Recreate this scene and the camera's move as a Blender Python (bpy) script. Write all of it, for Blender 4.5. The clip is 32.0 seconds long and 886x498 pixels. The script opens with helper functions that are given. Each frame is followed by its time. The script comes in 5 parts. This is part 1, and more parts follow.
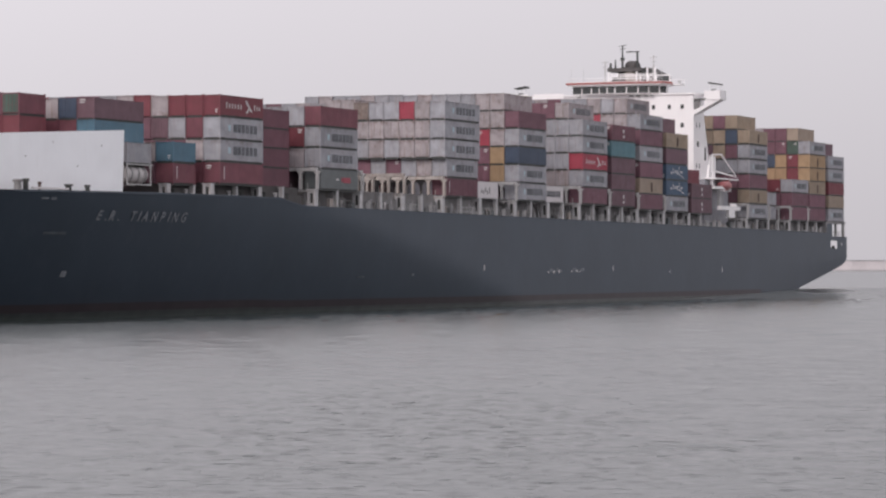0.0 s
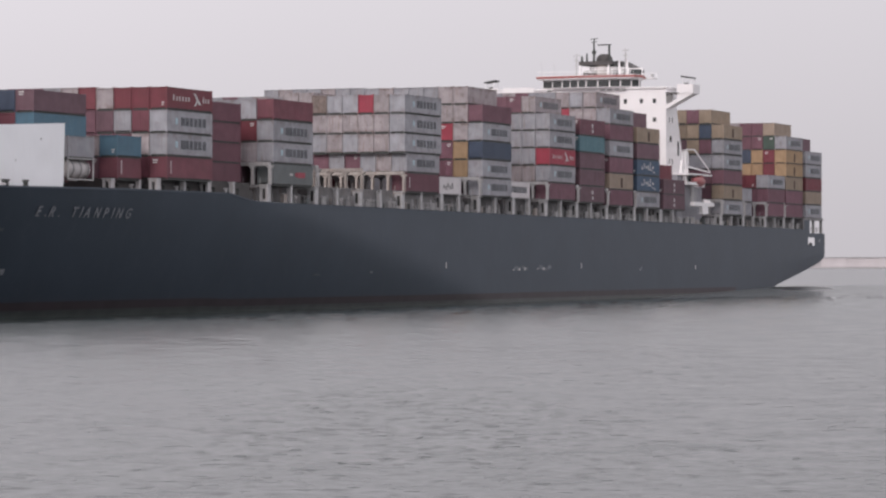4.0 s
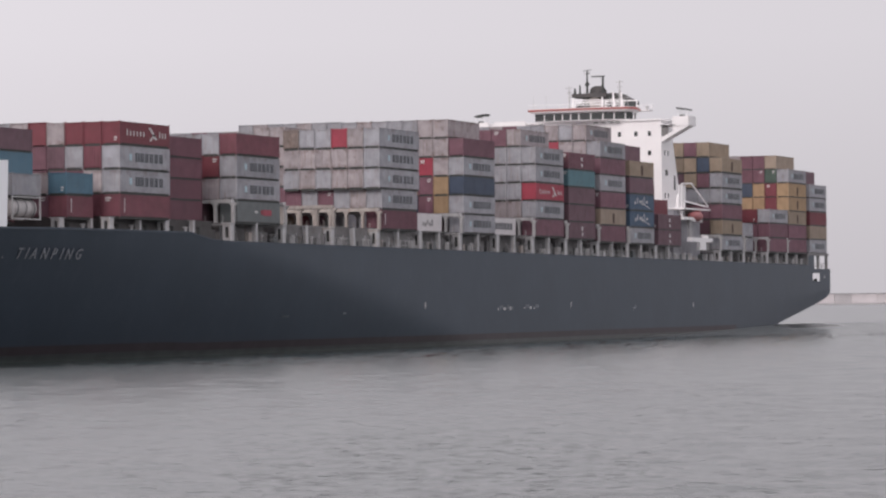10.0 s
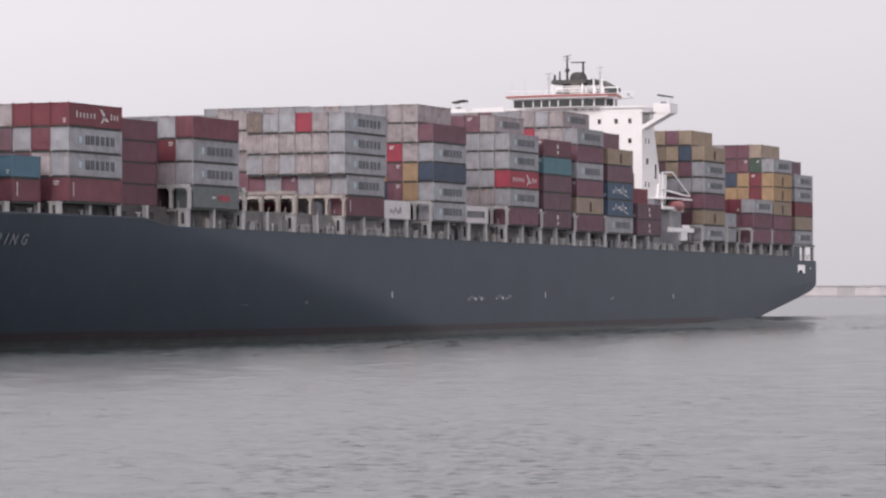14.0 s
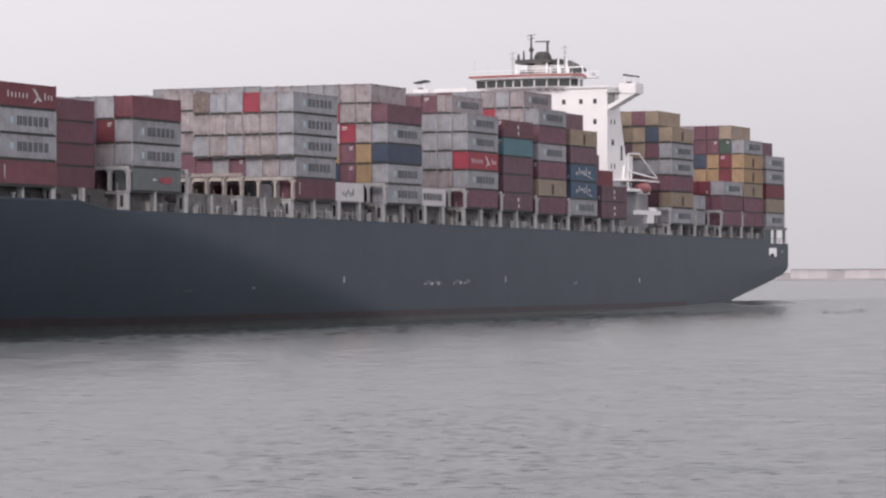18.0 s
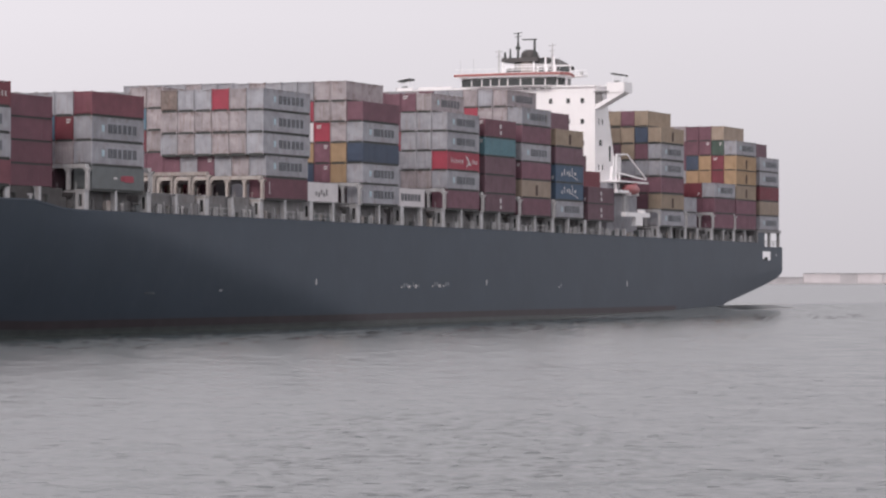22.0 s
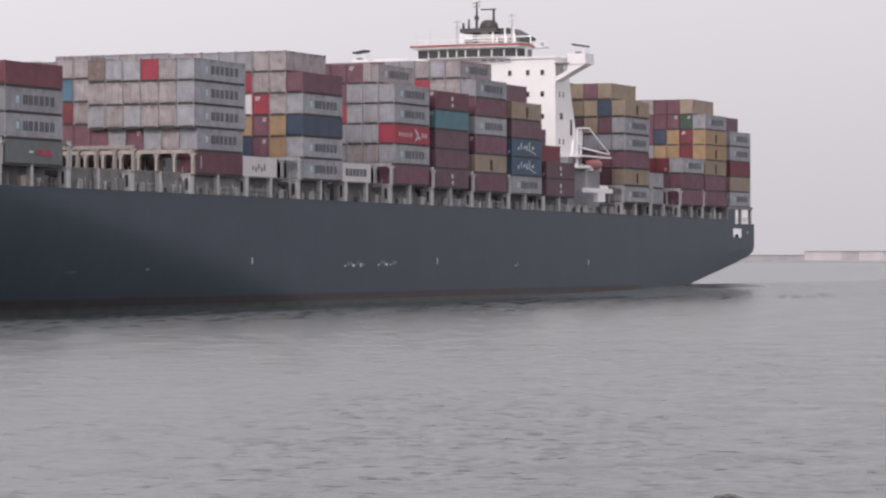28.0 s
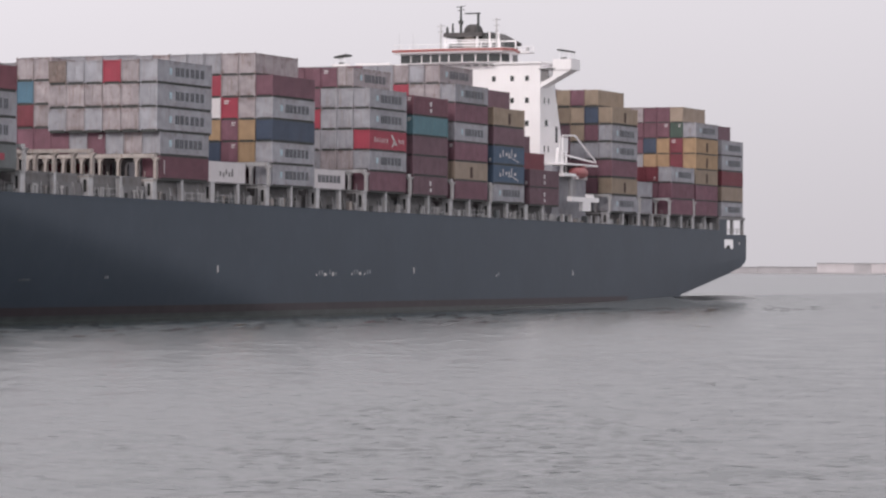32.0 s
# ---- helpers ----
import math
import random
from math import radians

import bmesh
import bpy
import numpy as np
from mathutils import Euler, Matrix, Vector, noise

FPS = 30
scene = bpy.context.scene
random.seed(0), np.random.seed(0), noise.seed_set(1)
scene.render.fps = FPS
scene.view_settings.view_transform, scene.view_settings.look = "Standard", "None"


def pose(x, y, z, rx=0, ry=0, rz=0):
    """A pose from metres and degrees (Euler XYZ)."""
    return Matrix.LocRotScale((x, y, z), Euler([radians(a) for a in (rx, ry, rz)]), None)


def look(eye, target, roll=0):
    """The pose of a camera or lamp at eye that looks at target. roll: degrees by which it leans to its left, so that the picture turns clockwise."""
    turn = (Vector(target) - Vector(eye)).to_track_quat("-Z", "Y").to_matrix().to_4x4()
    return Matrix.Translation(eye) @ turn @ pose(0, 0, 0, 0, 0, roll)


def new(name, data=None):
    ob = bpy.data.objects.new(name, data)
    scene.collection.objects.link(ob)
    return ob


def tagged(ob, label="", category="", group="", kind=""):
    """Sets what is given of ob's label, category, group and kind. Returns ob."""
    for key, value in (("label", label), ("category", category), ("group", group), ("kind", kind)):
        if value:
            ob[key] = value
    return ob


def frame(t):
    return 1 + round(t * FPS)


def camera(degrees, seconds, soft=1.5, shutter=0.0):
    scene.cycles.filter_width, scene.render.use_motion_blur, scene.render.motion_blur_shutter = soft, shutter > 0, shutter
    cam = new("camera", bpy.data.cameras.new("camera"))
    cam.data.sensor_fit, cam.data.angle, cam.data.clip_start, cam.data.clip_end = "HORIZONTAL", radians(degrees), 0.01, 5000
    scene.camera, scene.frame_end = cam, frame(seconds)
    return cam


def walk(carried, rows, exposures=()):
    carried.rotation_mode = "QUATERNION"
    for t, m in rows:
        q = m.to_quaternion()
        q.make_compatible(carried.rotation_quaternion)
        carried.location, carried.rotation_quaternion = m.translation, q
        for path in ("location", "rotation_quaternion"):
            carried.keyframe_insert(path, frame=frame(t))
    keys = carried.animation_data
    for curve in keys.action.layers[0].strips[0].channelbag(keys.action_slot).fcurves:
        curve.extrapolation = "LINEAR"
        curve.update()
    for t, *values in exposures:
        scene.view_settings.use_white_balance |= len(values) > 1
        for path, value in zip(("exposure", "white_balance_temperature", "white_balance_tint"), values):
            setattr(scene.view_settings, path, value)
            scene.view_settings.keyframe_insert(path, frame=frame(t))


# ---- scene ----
# The camera stands on the shore and turns a little; seconds, bearing from +y to +x, tilt up, lean.
EYE = (-364.20, -175.49, 7.14)
SPEED, MIDDLE = 3.1559, 16.0
TURNS = [
    (0, 66.991, 0.229, 0.053), (0.5, 67.020, 0.215, 0.097), (1, 67.057, 0.205, 0.076),
    (1.5, 67.079, 0.192, 0.057), (2, 67.110, 0.184, 0.093), (2.5, 67.109, 0.177, 0.095),
    (3, 67.115, 0.173, 0.056), (3.5, 67.109, 0.173, 0.044), (5.5, 67.223, 0.336, -0.175),
    (6, 67.465, 0.583, -0.181), (6.5, 67.590, 0.582, -0.001), (7, 67.583, 0.569, -0.009),
    (7.5, 67.562, 0.546, -0.034), (8, 67.514, 0.536, -0.073), (8.5, 67.396, 0.499, -0.159),
    (9, 67.244, 0.519, -0.321), (9.5, 67.036, 0.639, -0.550), (10, 66.548, 0.934, -0.480),
    (10.5, 66.490, 0.840, -0.150), (11, 66.478, 0.785, -0.111), (11.5, 66.440, 0.807, -0.139),
    (12, 66.379, 0.829, -0.163), (12.5, 66.367, 0.809, -0.169), (13, 66.388, 0.786, -0.112),
    (13.5, 66.399, 0.770, -0.101), (14, 66.485, 0.733, -0.067), (14.5, 66.513, 0.681, -0.095),
    (16.5, 66.747, 0.632, 0.047), (17, 66.766, 0.571, 0.037), (17.5, 66.736, 0.494, -0.127),
    (18, 66.674, 0.434, -0.207), (18.5, 66.656, 0.365, -0.211), (19, 66.611, 0.355, -0.235),
    (19.5, 66.552, 0.373, -0.270), (20, 66.514, 0.392, -0.241), (20.5, 66.471, 0.430, -0.219),
    (21, 66.444, 0.463, -0.129), (21.5, 66.441, 0.477, -0.035), (22, 66.432, 0.485, 0.004),
    (22.5, 66.436, 0.490, 0.018), (23, 66.439, 0.514, -0.011), (23.5, 66.430, 0.491, 0.051),
    (24, 66.438, 0.470, 0.060), (24.5, 66.454, 0.432, 0.072), (25, 66.427, 0.387, 0.061),
    (25.5, 66.426, 0.343, 0.056), (27.5, 66.462, 0.096, 0.022), (28, 66.412, 0.067, -0.045),
    (28.5, 66.341, 0.055, -0.093), (29, 66.271, 0.059, -0.087), (29.5, 66.196, 0.079, 0.010),
    (30, 66.172, 0.165, 0.192), (30.5, 66.160, 0.212, 0.264), (31, 66.172, 0.253, 0.266),
    (31.5, 66.175, 0.269, 0.255), (32, 66.172, 0.248, 0.336),
]


def aim(bearing, tilt, lean):
    b, e = radians(bearing), radians(tilt)
    way = Vector((math.sin(b) * math.cos(e), math.cos(b) * math.cos(e), math.sin(e)))
    return look(EYE, Vector(EYE) + way, lean)


cam = camera(16.785, 32.0, soft=2.3)
walk(cam, [(t, aim(b, e, r)) for t, b, e, r in TURNS], [(0.0, 0.02), (6.0, 0.01), (9.5, 0.0), (10.5, 0.03), (13.0, 0.18), (19.0, 0.14), (25.0, 0.13), (28.0, 0.10), (30.0, 0.11), (32.0, 0.11)])

# ---- sky and sun ----
world = bpy.data.worlds.new("sky")
scene.world = world
world.use_nodes = True
wn, wl = world.node_tree.nodes, world.node_tree.links
sky = wn.new("ShaderNodeTexSky")
sky.sky_type, sky.sun_disc = "NISHITA", False
sky.sun_elevation, sky.sun_rotation = radians(38), radians(-76)
sky.air_density, sky.dust_density, sky.ozone_density = 1.0, 4.0, 1.0
grey_sky = wn.new("ShaderNodeHueSaturation")
grey_sky.inputs["Saturation"].default_value = 0.12
dim = wn.new("ShaderNodeMix")
dim.data_type, dim.blend_type = "RGBA", "MULTIPLY"
dim.inputs["Factor"].default_value = 1.0
dim.inputs["B"].default_value = (0.1, 0.1, 0.1, 1)
cloud = wn.new("ShaderNodeMix")
cloud.data_type = "RGBA"
cloud.inputs["Factor"].default_value = 0.86
cloud.inputs["B"].default_value = (0.757, 0.716, 0.764, 1)
wl.new(sky.outputs["Color"], grey_sky.inputs["Color"])
wl.new(grey_sky.outputs["Color"], dim.inputs["A"])
wl.new(dim.outputs["Result"], cloud.inputs["A"])
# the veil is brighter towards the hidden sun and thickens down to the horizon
where = wn.new("ShaderNodeTexCoord")
sunward = wn.new("ShaderNodeVectorMath")
sunward.operation = "DOT_PRODUCT"
sunward.inputs[1].default_value = (-0.97, 0.24, 0.0)
glow = wn.new("ShaderNodeMapRange")
glow.interpolation_type = "SMOOTHSTEP"
for key, value in (("From Min", -1.0), ("From Max", -0.45), ("To Min", 0.93), ("To Max", 1.16)):
    glow.inputs[key].default_value = value
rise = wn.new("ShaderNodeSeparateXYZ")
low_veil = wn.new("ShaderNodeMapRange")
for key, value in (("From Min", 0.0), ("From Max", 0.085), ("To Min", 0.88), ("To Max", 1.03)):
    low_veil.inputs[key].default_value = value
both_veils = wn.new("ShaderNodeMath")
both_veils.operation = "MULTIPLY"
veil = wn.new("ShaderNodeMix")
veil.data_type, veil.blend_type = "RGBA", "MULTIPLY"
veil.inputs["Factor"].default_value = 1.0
wl.new(where.outputs["Generated"], sunward.inputs[0])
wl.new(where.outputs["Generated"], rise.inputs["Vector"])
wl.new(sunward.outputs["Value"], glow.inputs["Value"])
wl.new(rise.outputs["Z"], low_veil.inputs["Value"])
wl.new(glow.outputs["Result"], both_veils.inputs[0])
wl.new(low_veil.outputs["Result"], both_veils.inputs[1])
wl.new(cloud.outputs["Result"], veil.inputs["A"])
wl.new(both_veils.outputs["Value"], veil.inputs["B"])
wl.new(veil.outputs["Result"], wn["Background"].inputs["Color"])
wn["Background"].inputs["Strength"].default_value = 1.0

sun_data = bpy.data.lights.new("sun", "SUN")
sun_data.energy, sun_data.angle, sun_data.color = 1.45, radians(30), (1.0, 0.893, 0.868)
sun = new("sun", sun_data)
sun.matrix_basis = look((0, 0, 300), (88, -5, 235))
scene.view_settings.exposure = 0.0

# ---- materials ----
MATS = {}


def paint(name, col, rough=0.5, grain=0.12, scale=1.2, dirt=(0.1, 0.07, 0.05), wear=0.25, bump=0.0, metal=0.0, vary=0.0, streak=4.0, edge=0.0):
    """A painted or weathered surface: cloudy tone, fine grain, upright streaks of dirt."""
    if name in MATS:
        return MATS[name]
    m = bpy.data.materials.new(name)
    m.use_nodes = True
    n, l = m.node_tree.nodes, m.node_tree.links
    bs = n["Principled BSDF"]
    bs.inputs["Roughness"].default_value = rough
    bs.inputs["Metallic"].default_value = metal
    tc = n.new("ShaderNodeTexCoord")
    big = n.new("ShaderNodeTexNoise")
    big.inputs["Scale"].default_value, big.inputs["Detail"].default_value = scale, 5
    where = tc.outputs["Object"]
    if vary:                        # no two things weathered alike
        own = n.new("ShaderNodeObjectInfo")
        shift = n.new("ShaderNodeVectorMath")
        shift.operation = "MULTIPLY_ADD"
        l.new(own.outputs["Random"], shift.inputs[0])
        shift.inputs[1].default_value = (53.0, 31.0, 17.0)
        l.new(where, shift.inputs[2])
        where = shift.outputs["Vector"]
    l.new(where, big.inputs["Vector"])
    stretch = n.new("ShaderNodeMapping")
    stretch.inputs["Scale"].default_value = (streak, streak, 0.35)
    l.new(where, stretch.inputs["Vector"])
    run = n.new("ShaderNodeTexNoise")
    run.inputs["Scale"].default_value, run.inputs["Detail"].default_value = 1.0, 4
    l.new(stretch.outputs["Vector"], run.inputs["Vector"])
    tone = n.new("ShaderNodeMapRange")
    tone.inputs["From Min"].default_value, tone.inputs["From Max"].default_value = 0.3, 0.7
    tone.inputs["To Min"].default_value, tone.inputs["To Max"].default_value = 1 - grain, 1 + grain
    l.new(big.outputs["Fac"], tone.inputs["Value"])
    mul = n.new("ShaderNodeMix")
    mul.data_type, mul.blend_type = "RGBA", "MULTIPLY"
    mul.inputs["Factor"].default_value = 1.0
    mul.inputs["A"].default_value = (*col, 1)
    l.new(tone.outputs["Result"], mul.inputs["B"])
    soil = n.new("ShaderNodeMapRange")
    soil.inputs["From Min"].default_value, soil.inputs["From Max"].default_value = 0.52, 0.78
    soil.inputs["To Min"].default_value, soil.inputs["To Max"].default_value = 0.0, wear
    l.new(run.outputs["Fac"], soil.inputs["Value"])
    mix = n.new("ShaderNodeMix")
    mix.data_type = "RGBA"
    mix.inputs["B"].default_value = (*dirt, 1)
    l.new(soil.outputs["Result"], mix.inputs["Factor"])
    l.new(mul.outputs["Result"], mix.inputs["A"])
    out = mix
    if edge:                        # rust creeping in from the top and bottom rails of a container
        xyz = n.new("ShaderNodeSeparateXYZ")
        l.new(tc.outputs["Object"], xyz.inputs["Vector"])
        spots = n.new("ShaderNodeTexNoise")
        spots.inputs["Scale"].default_value, spots.inputs["Detail"].default_value = 1.1, 6
        l.new(where, spots.inputs["Vector"])

        def ramp(source, a, b, c, d):
            r = n.new("ShaderNodeMapRange")
            for key, value in (("From Min", a), ("From Max", b), ("To Min", c), ("To Max", d)):
                r.inputs[key].default_value = value
            l.new(source, r.inputs["Value"])
            return r.outputs["Result"]

        def join(op, a, b):
            q = n.new("ShaderNodeMath")
            q.operation = op
            l.new(a, q.inputs[0])
            if isinstance(b, float):
                q.inputs[1].default_value = b
            else:
                l.new(b, q.inputs[1])
            return q.outputs["Value"]

        high = join("MULTIPLY", ramp(xyz.outputs["Z"], 2.0, 2.7, 0.0, 1.0), join("LESS_THAN", xyz.outputs["Z"], 3.2))
        low = ramp(xyz.outputs["Z"], 0.7, 0.1, 0.0, 0.8)
        blot = ramp(spots.outputs["Fac"], 0.46, 0.64, 0.0, 1.0)
        few = ramp(spots.outputs["Fac"], 0.62, 0.72, 0.0, 0.5)
        mask = join("MULTIPLY", join("MAXIMUM", join("MULTIPLY", join("MAXIMUM", high, low), blot), few), edge)
        rusty = n.new("ShaderNodeMix")
        rusty.data_type = "RGBA"
        rusty.inputs["B"].default_value = (0.115, 0.062, 0.045, 1)
        l.new(mask, rusty.inputs["Factor"])
        l.new(mix.outputs["Result"], rusty.inputs["A"])
        mix = out = rusty
    if vary:
        info = n.new("ShaderNodeObjectInfo")
        rng = n.new("ShaderNodeMapRange")
        rng.inputs["To Min"].default_value, rng.inputs["To Max"].default_value = 1 - vary, 1 + vary
        l.new(info.outputs["Random"], rng.inputs["Value"])
        out = n.new("ShaderNodeMix")
        out.data_type, out.blend_type = "RGBA", "MULTIPLY"
        out.inputs["Factor"].default_value = 1.0
        l.new(mix.outputs["Result"], out.inputs["A"])
        l.new(rng.outputs["Result"], out.inputs["B"])
    l.new(out.outputs["Result"], bs.inputs["Base Color"])
    if bump:
        b = n.new("ShaderNodeBump")
        b.inputs["Strength"].default_value, b.inputs["Distance"].default_value = bump, 0.05
        l.new(run.outputs["Fac"], b.inputs["Height"])
        l.new(b.outputs["Normal"], bs.inputs["Normal"])
    MATS[name] = m
    return m


# container paints by letter
PAINTS = {
    "g": paint("grey_paint", (0.325, 0.330, 0.360), 0.55, 0.15, 0.7, (0.22, 0.15, 0.11), 0.45, vary=0.10, edge=0.45),
    "p": paint("pale_dusty_paint", (0.352, 0.318, 0.330), 0.6, 0.19, 0.8, (0.20, 0.13, 0.10), 0.62, vary=0.12, edge=0.75),
    "c": paint("crimson_paint", (0.190, 0.048, 0.063), 0.5, 0.12, 0.7, (0.12, 0.06, 0.05), 0.3, vary=0.1),
    "a": paint("amber_paint", (0.36, 0.25, 0.150), 0.55, 0.12, 0.7, (0.18, 0.11, 0.06), 0.35, vary=0.08),
    "w": paint("white_paint", (0.68, 0.655, 0.665), 0.5, 0.05, 0.7, (0.35, 0.28, 0.24), 0.25, vary=0.04),
    "r": paint("maroon_paint", (0.176, 0.085, 0.112), 0.55, 0.15, 0.7, (0.10, 0.06, 0.05), 0.35, vary=0.14),
    "m": paint("oxide_red_paint", (0.172, 0.060, 0.079), 0.55, 0.15, 0.7, (0.11, 0.06, 0.05), 0.35, vary=0.12),
    "d": paint("dark_oxide_paint", (0.138, 0.058, 0.078), 0.55, 0.15, 0.7, (0.09, 0.05, 0.05), 0.35, vary=0.12),
    "k": paint("dark_maroon_paint", (0.148, 0.086, 0.107), 0.55, 0.15, 0.7, (0.08, 0.05, 0.05), 0.35, vary=0.12),
    "R": paint("red_paint", (0.33, 0.052, 0.080), 0.5, 0.10, 0.7, (0.18, 0.08, 0.07), 0.3, vary=0.1),
    "b": paint("blue_paint", (0.090, 0.180, 0.246), 0.5, 0.10, 0.7, (0.12, 0.10, 0.09), 0.3, vary=0.08),
    "B": paint("deep_blue_paint", (0.062, 0.104, 0.165), 0.5, 0.10, 0.7, (0.12, 0.10, 0.09), 0.3, vary=0.08),
    "n": paint("navy_paint", (0.054, 0.075, 0.116), 0.5, 0.10, 0.7, (0.10, 0.08, 0.08), 0.3, vary=0.08),
    "t": paint("teal_paint", (0.096, 0.198, 0.234), 0.5, 0.10, 0.7, (0.12, 0.12, 0.10), 0.3, vary=0.08),
    "y": paint("ochre_paint", (0.295, 0.235, 0.178), 0.55, 0.12, 0.7, (0.18, 0.11, 0.06), 0.35, vary=0.12),
    "o": paint("tan_paint", (0.31, 0.25, 0.20), 0.55, 0.12, 0.7, (0.18, 0.12, 0.08), 0.4, vary=0.1),
    "G": paint("green_paint", (0.068, 0.105, 0.087), 0.55, 0.12, 0.7, (0.10, 0.08, 0.06), 0.3, vary=0.1),
    "D": paint("slate_paint", (0.142, 0.158, 0.162), 0.55, 0.12, 0.7, (0.12, 0.10, 0.08), 0.3, vary=0.05),
    "u": paint("rusty_paint", (0.195, 0.158, 0.143), 0.7, 0.3, 1.6, (0.12, 0.05, 0.03), 0.7, vary=0.1),
}
WORDS = {"p": "dusty pale grey", "c": "crimson", "a": "amber yellow", "g": "light grey", "w": "white", "r": "maroon", "k": "dark maroon", "m": "oxide red", "d": "dark oxide red", "R": "bright red", "b": "blue", "B": "deep blue", "n": "navy blue",
         "t": "teal", "y": "ochre yellow", "o": "tan", "G": "dark green", "D": "slate grey", "u": "rust-stained brown"}
HULL = paint("hull_paint", (0.0272, 0.0365, 0.0520), 0.46, 0.12, 0.12, (0.073, 0.080, 0.110), 0.16, streak=0.6)
HULL.node_tree.nodes["Principled BSDF"].inputs["Specular IOR Level"].default_value = 0.80
HULL.node_tree.nodes["Principled BSDF"].inputs["Specular Tint"].default_value = (0.72, 0.87, 1.0, 1)
BOOT = paint("boot_topping", (0.040, 0.029, 0.035), 0.5, 0.15, 0.3, (0.05, 0.05, 0.05), 0.5, streak=0.6)
# lowest hull strip: dark reflection at the waterline, put in as paint
WATERLINE_DARK = paint("waterline_reflection_paint", (0.040, 0.048, 0.047), 0.4, 0.3, 0.5, (0.03, 0.032, 0.03), 0.4, streak=0.6)
DECK = paint("deck_paint", (0.16, 0.12, 0.11), 0.7, 0.2, 0.4)
STEEL = paint("pale_grey_steel", (0.46, 0.458, 0.462), 0.6, 0.14, 0.8, (0.18, 0.10, 0.07), 0.55)
POST = paint("white_grey_steel", (0.52, 0.52, 0.53), 0.6, 0.12, 0.8, (0.22, 0.14, 0.10), 0.45)
CREAM = paint("cream_steel", (0.39, 0.355, 0.33), 0.6, 0.18, 0.8, (0.20, 0.11, 0.07), 0.75)
HATCH = paint("hatch_paint", (0.25, 0.243, 0.245), 0.65, 0.2, 0.6, (0.13, 0.08, 0.06), 0.6)
COAMING = paint("coaming_steel", (0.225, 0.222, 0.225), 0.65, 0.16, 0.6, (0.12, 0.08, 0.06), 0.5)
WHITE = paint("white_house_paint", (0.90, 0.885, 0.89), 0.45, 0.03, 0.3, (0.5, 0.42, 0.38), 0.10)
SCREEN = paint("screen_white", (0.91, 0.93, 0.96), 0.5, 0.03, 0.25, (0.5, 0.46, 0.44), 0.07)
TANK = paint("dull_white_tank", (0.52, 0.50, 0.50), 0.5, 0.12, 0.7, (0.2, 0.14, 0.1), 0.5)
RUST = paint("rust", (0.085, 0.055, 0.048), 0.8, 0.3, 2.0)
REDBAND = paint("roof_band_red", (0.36, 0.11, 0.10), 0.5)
DARK = paint("dark_fitting", (0.045, 0.05, 0.048), 0.6, 0.2, 1.0)
OLIVE = paint("funnel_and_shade_black", (0.062, 0.058, 0.058), 0.6, 0.2, 1.0)
ORANGE = paint("lifeboat_orange", (0.36, 0.115, 0.118), 0.4)
LOGO = paint("sky_blue_mark", (0.42, 0.56, 0.62), 0.5)
INK = paint("dark_lettering", (0.095, 0.105, 0.120), 0.5)
PALE = paint("white_lettering", (0.62, 0.60, 0.60), 0.5)
DIMPALE = paint("worn_white_lettering", (0.23, 0.245, 0.27), 0.6, 0.3, 1.0, (0.06, 0.06, 0.07), 0.7)
STREAK = paint("faded_streak", (0.085, 0.10, 0.115), 0.6, 0.3, 0.8, (0.05, 0.055, 0.06), 0.6)
STONE = paint("concrete_pale", (0.55, 0.52, 0.53), 0.85, 0.1, 0.08, (0.5, 0.47, 0.46), 0.2, vary=0.06, streak=0.3)
STONE2 = paint("concrete_grey", (0.42, 0.405, 0.415), 0.85, 0.12, 0.08, (0.4, 0.38, 0.37), 0.2, vary=0.08, streak=0.3)
STONE3 = paint("concrete_weathered", (0.37, 0.36, 0.37), 0.9, 0.14, 0.08, (0.3, 0.28, 0.27), 0.3, vary=0.06, streak=0.3)


def glass_material():
    m = bpy.data.materials.new("window_glass")
    m.use_nodes = True
    b = m.node_tree.nodes["Principled BSDF"]
    b.inputs["Base Color"].default_value = (0.05, 0.055, 0.055, 1)
    b.inputs["Roughness"].default_value = 0.12
    return m


GLASS = glass_material()


